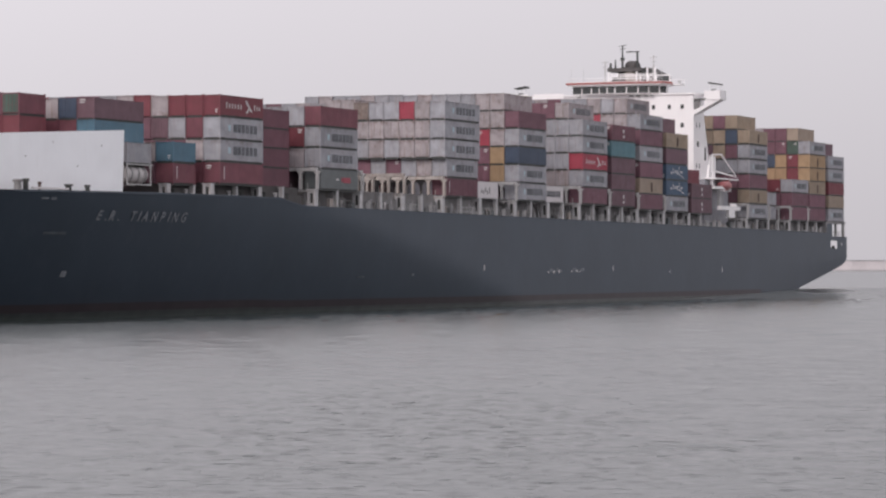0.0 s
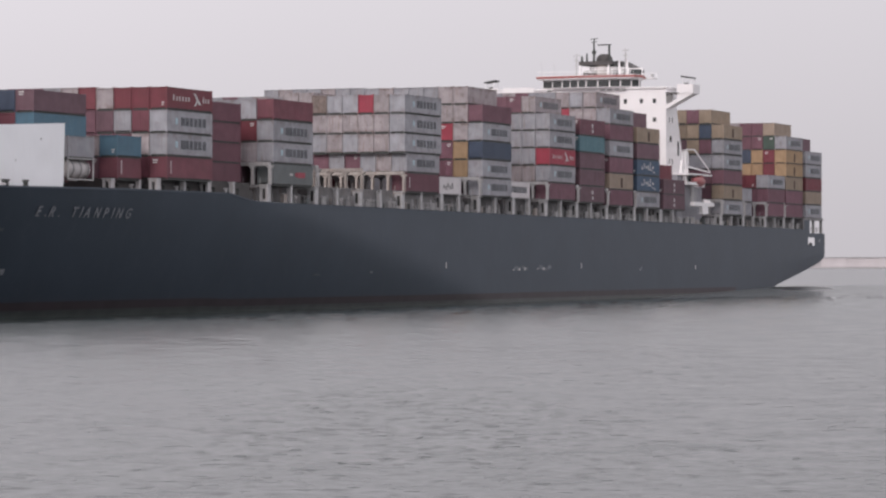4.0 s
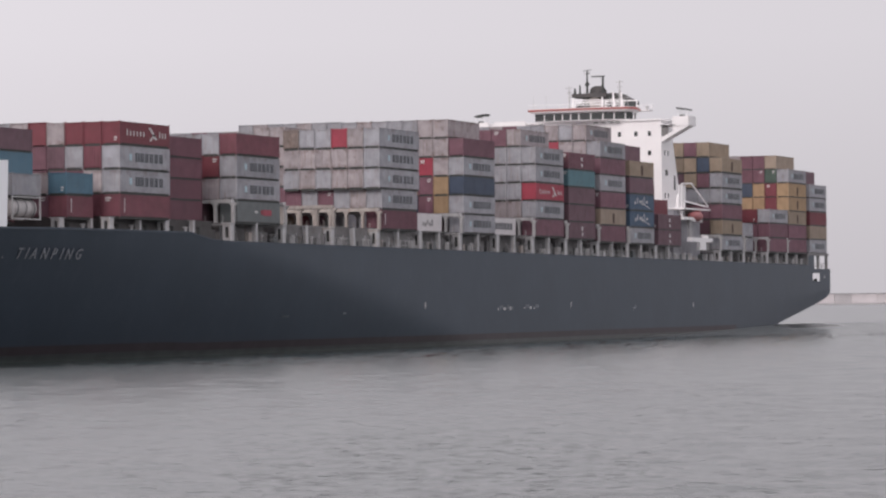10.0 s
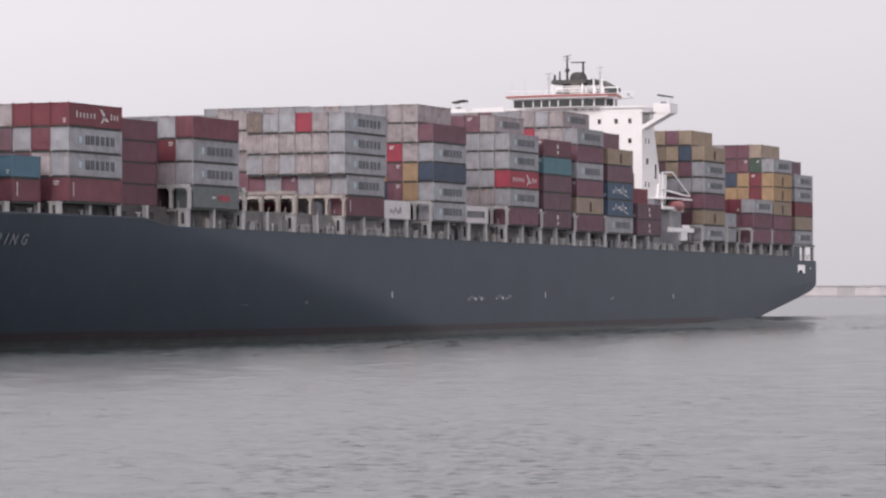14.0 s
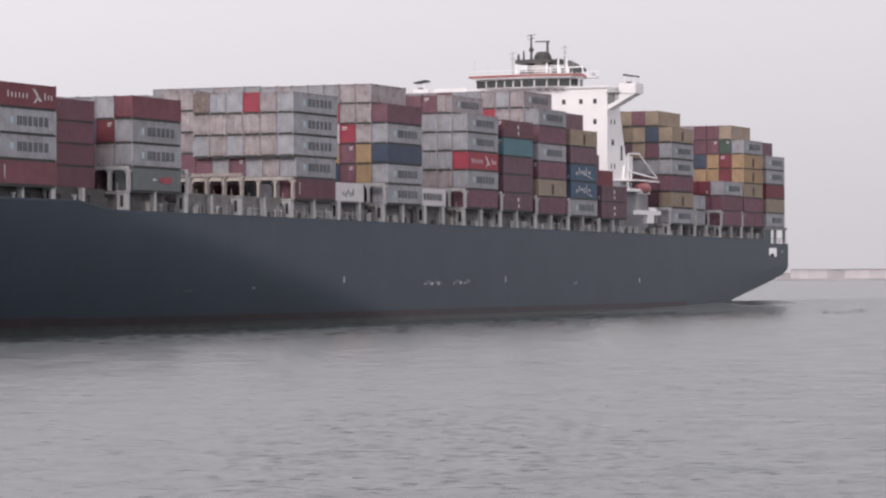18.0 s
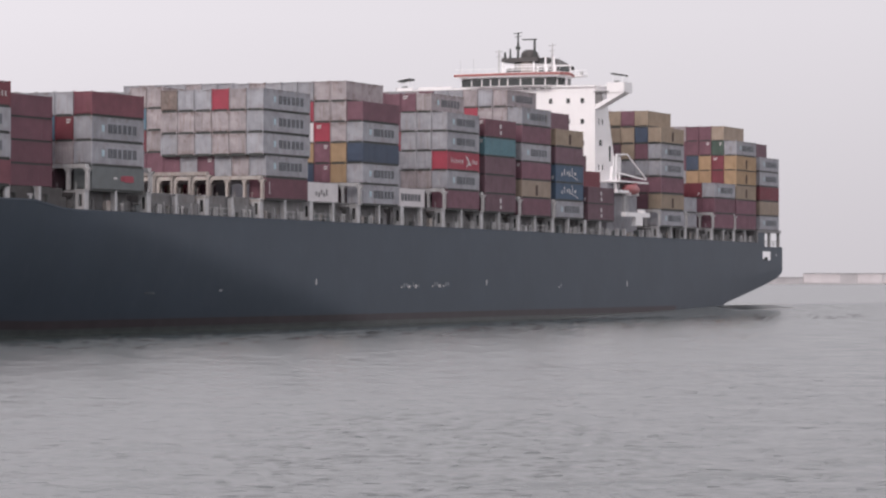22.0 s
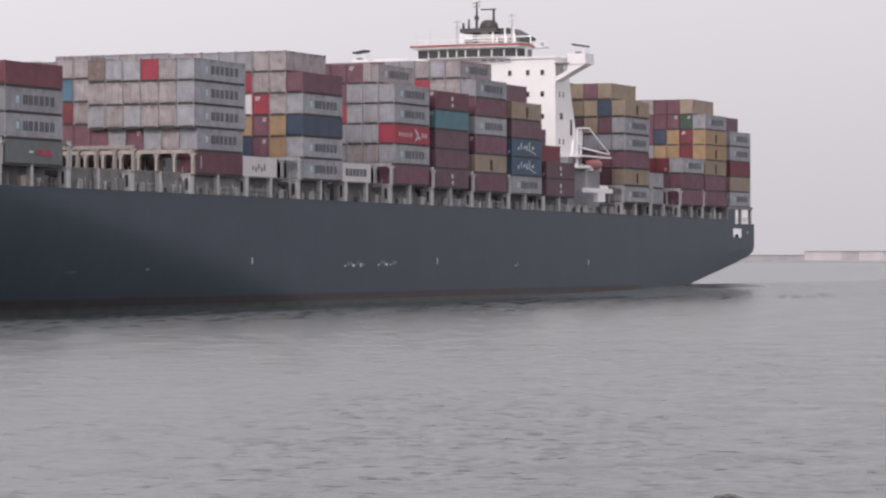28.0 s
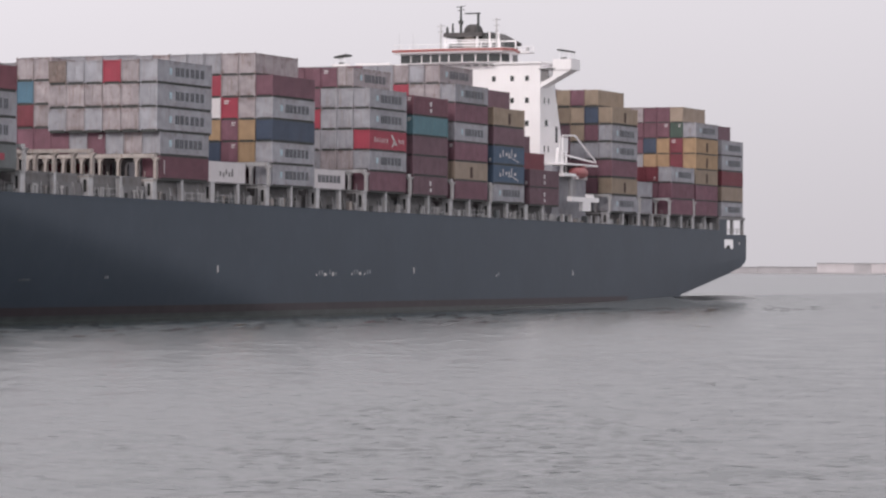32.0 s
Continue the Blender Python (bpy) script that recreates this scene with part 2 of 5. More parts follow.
def water_material(name, slope, calm, rough=0.2, murk=1.0, tilt=1.0):
    """Sea: small facets of random slope, ruffled in patches."""
    m = bpy.data.materials.new(name)
    m.use_nodes = True
    n, l = m.node_tree.nodes, m.node_tree.links
    b = n["Principled BSDF"]
    b.inputs["Base Color"].default_value = (0.120 * murk, 0.131 * murk, 0.133 * murk, 1)
    b.inputs["Roughness"].default_value = rough
    b.inputs["IOR"].default_value = 1.333
    tc = n.new("ShaderNodeTexCoord")

    def field(scale, detail, sx, sy, turn):
        mp = n.new("ShaderNodeMapping")
        mp.inputs["Rotation"].default_value = (0, 0, radians(turn))
        mp.inputs["Scale"].default_value = (sx, sy, 1)
        l.new(tc.outputs["Object"], mp.inputs["Vector"])
        t = n.new("ShaderNodeTexNoise")
        t.inputs["Scale"].default_value, t.inputs["Detail"].default_value = scale, detail
        l.new(mp.outputs["Vector"], t.inputs["Vector"])
        return t

    def math_node(op, a, c):
        q = n.new("ShaderNodeVectorMath")
        q.operation = op
        for k, v in enumerate((a, c)):
            if isinstance(v, tuple):
                q.inputs[k].default_value = v
            elif v is not None:
                l.new(v, q.inputs[k])
        return q.outputs["Vector"]

    chop = math_node("SUBTRACT", field(2.2, 3.0, 1.0, 0.75, 24).outputs["Color"], (0.5, 0.5, 0.5))
    swell = math_node("SUBTRACT", field(0.24, 4.0, 1.0, 1.0, 40).outputs["Color"], (0.5, 0.5, 0.5))
    both = math_node("ADD", math_node("MULTIPLY", chop, (0.7, 0.7, 0.0)), math_node("MULTIPLY", swell, (0.85, 0.85, 0.0)))
    patch = n.new("ShaderNodeMapRange")
    patch.inputs["From Min"].default_value, patch.inputs["From Max"].default_value = 0.35, 0.65
    patch.inputs["To Min"].default_value, patch.inputs["To Max"].default_value = slope * calm, slope
    l.new(field(0.022, 3.0, 1.0, 0.6, 30).outputs["Fac"], patch.inputs["Value"])
    # smoother water in the outer roads
    away = n.new("ShaderNodeVectorMath")
    away.operation = "LENGTH"
    l.new(tc.outputs["Object"], away.inputs[0])
    outer = n.new("ShaderNodeMapRange")
    outer.inputs["From Min"].default_value, outer.inputs["From Max"].default_value = 560.0, 760.0
    outer.inputs["To Min"].default_value, outer.inputs["To Max"].default_value = 1.0, 0.25
    l.new(away.outputs["Value"], outer.inputs["Value"])
    reach = n.new("ShaderNodeMath")
    reach.operation = "MULTIPLY"
    l.new(patch.outputs["Result"], reach.inputs[0])
    l.new(outer.outputs["Result"], reach.inputs[1])
    sized = n.new("ShaderNodeVectorMath")
    sized.operation = "SCALE"
    l.new(both, sized.inputs[0])
    l.new(reach.outputs["Value"], sized.inputs["Scale"])
    # steep little fronts running in to the shore
    mp = n.new("ShaderNodeMapping")
    mp.vector_type = "TEXTURE"
    mp.inputs["Rotation"].default_value = (0, 0, radians(-64))
    mp.inputs["Scale"].default_value = (2.0, 0.36, 1)
    l.new(tc.outputs["Object"], mp.inputs["Vector"])
    ripple = n.new("ShaderNodeTexNoise")
    ripple.inputs["Scale"].default_value, ripple.inputs["Detail"].default_value = 1.25, 3.0
    l.new(mp.outputs["Vector"], ripple.inputs["Vector"])
    steep = n.new("ShaderNodeMapRange")
    steep.inputs["From Min"].default_value, steep.inputs["From Max"].default_value = 0.63, 0.675
    l.new(ripple.outputs["Fac"], steep.inputs["Value"])
    front = n.new("ShaderNodeVectorMath")
    front.operation = "SCALE"
    front.inputs[0].default_value = (-3.0, -3.6, 0.0)
    l.new(steep.outputs["Result"], front.inputs["Scale"])
    sharp = n.new("ShaderNodeVectorMath")
    sharp.operation = "SCALE"
    l.new(front.outputs["Vector"], sharp.inputs[0])
    l.new(reach.outputs["Value"], sharp.inputs["Scale"])
    slopes = math_node("ADD", sized.outputs["Vector"], sharp.outputs["Vector"])
    lean = n.new("ShaderNodeVectorMath")           # wavelets stand steeper on the side of the shore
    lean.operation = "SCALE"
    lean.inputs[0].default_value = (-0.075 * tilt, -0.032 * tilt, 0.0)
    l.new(outer.outputs["Result"], lean.inputs["Scale"])
    up = math_node("NORMALIZE", math_node("ADD", math_node("ADD", slopes, lean.outputs["Vector"]), (0.0, 0.0, 1.0)), None)
    l.new(up, b.inputs["Normal"])
    return m


WATER = water_material("sea_water", 0.36, 0.45, 0.23)
# dark colour stands in for the stern's reflection on the wave face
STERN_REFLECTION = water_material("stern_reflection_water", 0.5, 0.8, 0.3, 0.22)
LEE_REFLECTION = water_material("lee_reflection_water", 0.26, 0.6, 0.14, 0.5, 0.4)
# darker than the open sea: the hull's reflection is put into this base colour
LEE_REFLECTION.node_tree.nodes["Principled BSDF"].inputs["Base Color"].default_value = (0.040, 0.056, 0.054, 1)
BROKEN_REFLECTION = water_material("broken_reflection_wavelets", 0.22, 0.6, 0.12, 0.25, 0.3)


# ---- mesh helpers ----
class Shape:
    """Collects faces of one mesh, with a material slot for each."""

    def __init__(self):
        self.v, self.f, self.s = [], [], []

    def poly(self, pts, slot=0):
        k = len(self.v)
        self.v += [tuple(p) for p in pts]
        self.f.append(tuple(range(k, k + len(pts))))
        self.s.append(slot)

    def box(self, x0, x1, y0, y1, z0, z1, slot=0):
        k = len(self.v)
        self.v += [(x, y, z) for z in (z0, z1) for y in (y0, y1) for x in (x0, x1)]
        for q in ((0, 2, 3, 1), (4, 5, 7, 6), (0, 1, 5, 4), (2, 6, 7, 3), (0, 4, 6, 2), (1, 3, 7, 5)):
            self.f.append(tuple(k + i for i in q))
            self.s.append(slot)
        return self

    def prism(self, outline, axis, a, b, slot=0):
        """A closed outline, in the two other axes in order, pushed from a to b along axis."""
        def at(p, c):
            q = list(p)
            q.insert("xyz".index(axis), c)
            return tuple(q)
        n, k = len(outline), len(self.v)
        self.v += [at(p, a) for p in outline] + [at(p, b) for p in outline]
        self.f += [tuple(range(k + n - 1, k - 1, -1)), tuple(range(k + n, k + 2 * n))]
        self.f += [(k + i, k + (i + 1) % n, k + n + (i + 1) % n, k + n + i) for i in range(n)]
        self.s += [slot] * (n + 2)
        return self

    def rod(self, p, q, r, n=6, r2=None, slot=0):
        p, q = Vector(p), Vector(q)
        r2 = r if r2 is None else r2
        t = (q - p).to_track_quat("Z", "Y").to_matrix()
        k = len(self.v)
        for c, rr in ((p, r), (q, r2)):
            for i in range(n):
                a = 2 * math.pi * i / n
                self.v.append(tuple(c + t @ Vector((rr * math.cos(a), rr * math.sin(a), 0))))
        self.f += [tuple(range(k + n - 1, k - 1, -1)), tuple(range(k + n, k + 2 * n))]
        self.f += [(k + i, k + (i + 1) % n, k + n + (i + 1) % n, k + n + i) for i in range(n)]
        self.s += [slot] * (n + 2)
        return self

    def mesh(self, name, mats=(), smooth=False):
        me = bpy.data.meshes.new(name)
        me.from_pydata(self.v, [], self.f)
        for m in mats:
            me.materials.append(m)
        if any(self.s):
            me.polygons.foreach_set("material_index", self.s)
        if smooth:
            me.polygons.foreach_set("use_smooth", [True] * len(self.f))
        bm = bmesh.new()
        bm.from_mesh(me)
        bmesh.ops.recalc_face_normals(bm, faces=bm.faces)
        bm.to_mesh(me)
        bm.free()
        me.update()
        return me


def part(name, shape, material, parent, label="", at=None):
    """One mesh object under a thing or part. shape: a Shape, or mesh data to share."""
    me = shape.mesh(name, [material] if material else ()) if isinstance(shape, Shape) else shape
    ob = new(name, me)
    ob.parent = parent
    if at is not None:
        ob.location = at
    return tagged(ob, label)


MOVERS = []


def aboard(ob):
    """Things that go along with the ship."""
    MOVERS.append(ob)
    return ob


# ---- the sea ----
def sea_mesh():
    """One sheet round the shore out to the horizon, finest in the roadstead where the ship passes, with low wind waves."""
    fine = np.arange(54.0, 82.01, 0.085)
    bearings = np.radians(np.concatenate([fine, np.arange(86.0, 411.0, 4.0)]))
    reach = [0.02, 20.0, 45.0]
    r = 62.0
    while r < 4700:
        reach.append(r)
        r += 0.20 if r < 150 else 0.20 + (r - 150) * 0.004 if r < 480 else r * 0.04
    reach = np.array(reach + [4800.0])
    gap = np.gradient(reach)
    rr, bb = np.meshgrid(reach, bearings, indexing="ij")
    x, y = rr * np.sin(bb), rr * np.cos(bb)
    step = np.maximum(gap[:, None], rr * np.radians(0.085))
    g = np.random.default_rng(4)
    z = np.zeros_like(x)
    wind = math.radians(238)
    count = 64
    for k in range(count):
        length = math.exp(g.uniform(math.log(0.4), math.log(1.5)))
        way = wind + g.normal(0, 0.5)
        kx, ky = 2 * math.pi / length * math.sin(way), 2 * math.pi / length * math.cos(way)
        rise = SLOPE / math.sqrt(count / 2) * length / (2 * math.pi)
        z += rise * np.clip(length / (2.2 * step) - 0.4, 0, 1) * np.sin(kx * x + ky * y + g.uniform(0, 6.28))
    gust = np.zeros_like(x)
    for k in range(10):
        length, way = g.uniform(18, 90), g.uniform(0, 6.28)
        gust += np.sin(2 * math.pi / length * (math.sin(way) * x + math.cos(way) * y) + g.uniform(0, 6.28))
    z *= np.clip(0.95 + 0.2 * gust, 0.35, 1.8)
    fade = np.clip((520 - rr) / 160, 0, 1) * np.clip((rr - 50) / 10, 0, 1)
    inside = np.concatenate([np.clip(np.minimum(fine - 54.0, 82.0 - fine), 0, 1), np.zeros(len(bearings) - len(fine))])
    z *= fade * inside[None, :]
    nr, nb = x.shape
    me = bpy.data.meshes.new("water")
    co = np.stack([x, y, z], -1).reshape(-1, 3)
    ids = np.arange(nr * nb).reshape(nr, nb)
    nxt = np.roll(ids, -1, axis=1)
    quads = np.stack([ids[:-1], nxt[:-1], nxt[1:], ids[1:]], -1).reshape(-1, 4)
    me.vertices.add(len(co))
    me.vertices.foreach_set("co", co.ravel())
    me.loops.add(quads.size)
    me.loops.foreach_set("vertex_index", quads.ravel())
    me.polygons.add(len(quads))
    me.polygons.foreach_set("loop_start", np.arange(0, quads.size, 4))
    me.polygons.foreach_set("use_smooth", np.ones(len(quads), bool))
    me.update(calc_edges=True)
    me.validate()
    me.materials.append(WATER)
    return me


SLOPE = 0.10
sea = tagged(new("water", sea_mesh()), "calm grey harbour water with small wind ripples", "water", kind="structure")
sea.location = (EYE[0], EYE[1], 0)

# ---- a stone awash near the shore ----
stone = Shape()
stone_rng = random.Random(3)
for i in range(6):
    for j in range(10):
        a, b = i / 5 * math.pi / 2, 2 * math.pi * j / 10
        w = 1 + (0.25 if i < 4 else 0.05) * stone_rng.uniform(-1, 1)
        stone.v.append((0.55 * w * math.cos(a) ** 0.7 * math.cos(b), 0.5 * w * math.cos(a) ** 0.7 * math.sin(b), -0.1 + 0.36 * w * math.sin(a)))
for i in range(5):
    for j in range(10):
        stone.f.append((i * 10 + j, i * 10 + (j + 1) % 10, (i + 1) * 10 + (j + 1) % 10, (i + 1) * 10 + j))
        stone.s.append(0)
rock = new("rock", stone.mesh("rock", [paint("wet_stone", (0.085, 0.078, 0.078), 0.45, 0.7, 9.0, (0.30, 0.27, 0.27), 0.5, streak=7.0)], smooth=True))
rock.location = (-282.60, -148.73, -0.02)
tagged(rock, "small dark wet rock breaking the water near the shore", "rock")

# ---- the far breakwater ----
far = new("breakwater")
tagged(far, "low pale concrete breakwater far off across the water", "breakwater", kind="structure")
base = Shape().box(-1000, 1000, -8, 8, -2, 1.2)
part("footing", base, STONE2, far)
wall_rng = random.Random(5)


def wall_block(at, wide, tall, mat):
    sh = Shape().box(0, wide - 0.15, -4, 4, 1.2, tall)
    for k in range(1, int(wide / 4)):                # pour joints
        sh.box(k * 4.0, k * 4.0 + 0.5, -4.12, -4, 1.2, tall - 0.5)
    block = part("wall_block", sh, mat, far, at=(at, 0, 0))
    part("coping", Shape().box(-0.05, wide - 0.25, -4.5, -3.4, tall - 0.35, tall + 0.1), STONE3, block)


pos = -620.0
while pos < -30:                                     # the older, lower arm
    wide = wall_rng.choice((14, 19, 24, 30))
    wide = min(wide, -28 - pos)
    wall_block(pos, wide, 5.1 + wall_rng.uniform(-0.15, 0.15), STONE3)
    pos += wide
for wide, mat in ((13.5, STONE), (13, STONE), (12.5, STONE2), (18, STONE), (9, STONE), (20, STONE), (14, STONE2)):
    wall_block(pos, wide, 8.0, mat)
    pos += wide
while pos < 900:
    wide = wall_rng.choice((14, 19, 24, 24, 30))
    wall_block(pos, wide, 8.0, STONE if wall_rng.random() < 0.6 else STONE2)
    pos += wide
BEARING = radians(74.0)
far.matrix_basis = pose(EYE[0] + 2200 * math.sin(BEARING), EYE[1] + 2200 * math.cos(BEARING), 0, 0, 0, -74.0 + 4)

# ---- the ship: hull ----
ship = new("container_ship")
tagged(ship, "long dark grey container ship fully laden, under way", "ship")
aboard(ship)
MID = 21.4        # the centre line
STERN = 223.8


def turn_in(z):
    z = max(min(z, 16.0), 0.0)
    return 33 - 4.2 * z - 0.09 * z * z


def stem(z):
    return -138 - 0.9 * max(z, 0)


def inset(x, z):
    """How far the port side lies inboard of its widest line."""
    zz = max(z, 0)
    a, b = turn_in(zz), stem(z)
    u = min(max((a - x) / (a - b), 0.0), 1.0)
    d = (MID + 0.2) * ((0.43 - 0.0210 * zz) * u ** 1.1 + (0.57 + 0.0210 * zz) * u ** (12 - zz / 3.1))
    if x > 150:                     # the run aft narrows below
        d += 1.2 * ((x - 150) / 74) ** 2 * max(0.0, 1 - z / 7.0)
    return d


def keel(x):
    """Lower edge of the side: the counter rises out of the water aft."""
    if x < 180:
        return -1.5
    pts = ((180, -1.5), (186.5, 1.45), (195, 2.62), (205, 3.98), (214, 5.3), (220.6, 6.45), (223, 7.3), (STERN, 8.0))
    for (xa, za), (xb, zb) in zip(pts, pts[1:]):
        if x <= xb:
            return za + (zb - za) * (x - xa) / (xb - xa)
    return 8.0


def sheer(x):
    """Upper edge of the side."""
    if x < -57:
        return 15.55 - 0.009 * max(0.0, -84 - x)
    if x < -50:
        return 15.55 - 0.95 * (x + 57) / 7
    return 14.6 - 0.0052 * (x + 50)


def hull_mesh(side):
    sh = Shape()
    xs = [stem(0) - 22 + i * 2.0 for i in range(0, 76)]
    xs = [x for x in xs if x < 0] + list(np.arange(0, 208, 4.0)) + [209.0]
    zs = [0, 0.06, 0.10, 0.145, 0.205, 0.25, 0.34, 0.43, 0.52, 0.61, 0.70, 0.78, 0.86, 0.93, 1.0]
    rows = []
    for x in xs:
        lo, hi = keel(x), sheer(x)
        line = []
        for u in zs:
            z = lo + (hi - lo) * u
            y = -0.2 + inset(x, z)
            line.append((max(x, stem(z)), y if side < 0 else 2 * MID - y, z))
        rows.append(line)
    k = len(zs)
    sh.v = [p for r in rows for p in r]
    for i in range(len(xs) - 1):
        for j in range(k - 1):
            q = (i * k + j, (i + 1) * k + j, (i + 1) * k + j + 1, i * k + j + 1)
            sh.f.append(q if side < 0 else q[::-1])
            mid = sum(sh.v[t][2] for t in q) / 4
            sh.s.append(0 if mid > 1.9 or xs[i] > 156 else 1 if mid > 0.9 else 2)
    return sh


for side, word in ((-1, "port"), (1, "starboard")):
    me = hull_mesh(side).mesh("hull_side", [HULL, BOOT, WATERLINE_DARK], smooth=True)
    ob = part("hull_side", me, None, ship, "dark grey-blue painted hull plating with a dull red band at the water")
counter = Shape()
xs = [180, 186.5, 195, 205, 209, 214, 220.6, 223, STERN]
for a, b in zip(xs, xs[1:]):
    ia, ib = inset(a, keel(a)) - 0.2, inset(b, keel(b)) - 0.2
    counter.poly([(a, ia, keel(a)), (b, ib, keel(b)), (b, 2 * MID - ib, keel(b)), (a, 2 * MID - ia, keel(a))])
part("counter", counter, HULL, ship)
# the open stern: solid below, a mooring port, posts above
for s in (0, 1):
    sh = Shape()
    def at_side(x, z, t=0.0):
        y = -0.2 + inset(x, z) + t
        return (x, y if s == 0 else 2 * MID - y, z)
    stops = [209, 211, 216, 220.6, 223, STERN]
    for a, b in zip(stops, stops[1:]):
        for ua, ub in ((0, 0.5), (0.5, 1)):
            za0, za1 = keel(a) + (9.9 - keel(a)) * ua, keel(a) + (9.9 - keel(a)) * ub
            zb0, zb1 = keel(b) + (9.9 - keel(b)) * ua, keel(b) + (9.9 - keel(b)) * ub
            sh.poly([at_side(a, za0), at_side(b, zb0), at_side(b, zb1), at_side(a, za1)])
        if a != 211:
            sh.poly([at_side(a, 9.9), at_side(b, 9.9), at_side(b, 11.6), at_side(a, 11.6)])
        sh.poly([at_side(a, 11.6), at_side(b, 11.6), at_side(b, 12.5), at_side(a, 12.5)])
    part("stern_side", sh, HULL, ship, "dark hull plating round an open mooring port")
sh = Shape()
sh.poly([(STERN, -0.2, 8.0), (STERN, 43.0, 8.0), (STERN, 43.0, 9.9), (STERN, -0.2, 9.9)])
sh.poly([(STERN, -0.2, 11.7), (STERN, 43.0, 11.7), (STERN, 43.0, 12.5), (STERN, -0.2, 12.5)])
for y in (-0.2, 10.5, 17, 25, 32, 42.4):
    sh.box(STERN - 0.3, STERN + 0.02, y, y + 0.8, 9.9, 11.7)
part("transom", sh, HULL, ship)
part("fairlead", Shape().rod((214.9, 0.35, 9.6), (214.9, 0.35, 10.5), 0.34, 8).rod((213.9, 0.35, 9.6), (213.9, 0.35, 10.1), 0.3, 8).box(213.4, 215.6, 0.1, 0.6, 9.6, 9.95), DARK, ship)
part("fairlead", Shape().rod((219.6, -0.1, 10.9), (219.6, -0.24, 10.9), 0.3, 10), PALE, ship)
part("mooring_deck", Shape().box(205, STERN - 0.1, 0.2, 42.6, 9.3, 9.6), DECK, ship)
part("stern_deck", Shape().box(209, STERN - 0.1, 0.1, 42.7, 12.2, 12.45), DECK, ship)
part("stern_platform", Shape().box(208.5, STERN - 0.2, 0.0, 42.8, 15.25, 15.72), COAMING, ship)
for x in (209.2, 212.0, 216.6, 222.6):
    for y in (0.1, 14, 28, 42.2):
        part("stern_post", Shape().box(x, x + 0.55, y, y + 0.55, 12.45, 15.25), STEEL, ship)
part("stern_plate", Shape().box(208.6, 213.0, 0.02, 0.32, 12.46, 15.24), HULL, ship)
for z in (13.1, 13.6):
    part("stern_rail", Shape().rod((STERN - 0.4, 0.3, z), (STERN - 0.4, 42.4, z), 0.05, 4), COAMING, ship)
for y in np.arange(1.5, 42, 3.0):
    part("stern_stanchion", Shape().rod((STERN - 0.4, y, 12.45), (STERN - 0.4, y, 13.65), 0.05, 4), COAMING, ship)
for y in (5.0, 12.0):
    part("mooring_winch", Shape().rod((219.0, y, 13.1), (219.0, y + 2.2, 13.1), 0.5, 10).box(218.5, 219.5, y + 2.2, y + 3.0, 12.45, 14.0), COAMING, ship)
part("stern_bulkhead", Shape().box(208.2, 208.6, 0.0, 42.8, 9.0, 15.3), COAMING, ship)
deck = Shape()
dx = [stem(14) + 1 + i * 4 for i in range(0, 88)]
dx = [x for x in dx if x < 209] + [209.0]
for a, b in zip(dx, dx[1:]):
    za, zb = sheer(a) - 0.9, sheer(b) - 0.9
    ya, yb = inset(a, za) - 0.1, inset(b, zb) - 0.1
    deck.poly([(a, ya, za), (b, yb, zb), (b, 2 * MID - yb, zb), (a, 2 * MID - ya, za)])
part("main_deck", deck, DECK, ship)
# rubbing edge along the sheer
edge = Shape()
ex = [x for x in np.arange(-120, 209, 3.0)]
for a, b in zip(ex, ex[1:]):
    za, zb = sheer(a), sheer(b)
    ya, yb = inset(a, za) - 0.26, inset(b, zb) - 0.26
    edge.poly([(a, ya, za), (b, yb, zb), (b, yb + 0.34, zb + 0.03), (a, ya + 0.34, za + 0.03)])
    edge.poly([(a, ya, za - 0.22), (b, yb, zb - 0.22), (b, yb, zb), (a, ya, za)])
part("gunwale", edge, HULL, ship)

# the stern wave: water heaped along the quarter, trailing off behind
def heap(x):
    pts = ((70, -0.12), (100, 0.12), (128, 0.5), (158, 0.92), (186, 1.38), (225, 1.2), (300, 0.95), (420, 0.6), (560, 0.2), (700, -0.12))
    for (xa, za), (xb, zb) in zip(pts, pts[1:]):
        if x <= xb:
            u = (x - xa) / (xb - xa)
            return za + (zb - za) * u
    return -0.12


wave_shape = Shape()
wx, wy = list(np.arange(70, 701, 3.5)), [-64, -58, -52, -46, -40, -34, -28, -23, -19, -16] + list(np.arange(-14, 3, 0.7)) + list(np.arange(4, 25, 2.0))
for x in wx:
    for y in wy:
        u = y / 62 if y < 0 else y / 24
        bump = max(0.0, 1 - u * u)
        if y < 0:                   # a steep near face on a long low apron
            face = 9.0 + max(0.0, x - 195) * 0.10
            bump = 0.38 * max(0.0, 1 + u) ** 1.6 + 0.62 * max(0.0, 1 + y / face) ** 1.4
        drift = 0.05 * math.sin(0.35 * x + 0.2 * y) * math.sin(0.21 * y - 0.11 * x) * min(1.0, heap(x) + 0.12)
        wave_shape.v.append((x, y, -0.16 + (heap(x) + 0.16) * bump + drift))
for i in range(len(wx) - 1):
    for j in range(len(wy) - 1):
        k = len(wy)
        wave_shape.f.append((i * k + j, (i + 1) * k + j, (i + 1) * k + j + 1, i * k + j + 1))
        # faces below the counter get its dark reflection as colour
        wave_shape.s.append(1 if 180 < wx[i] < 214 and -5 < wy[j] < 8 else 0)
wake = tagged(new("wake", wave_shape.mesh("wake", [WATER, STERN_REFLECTION], smooth=True)), "low smooth stern wave trailing behind the ship", "wake", kind="stuff")
aboard(wake)

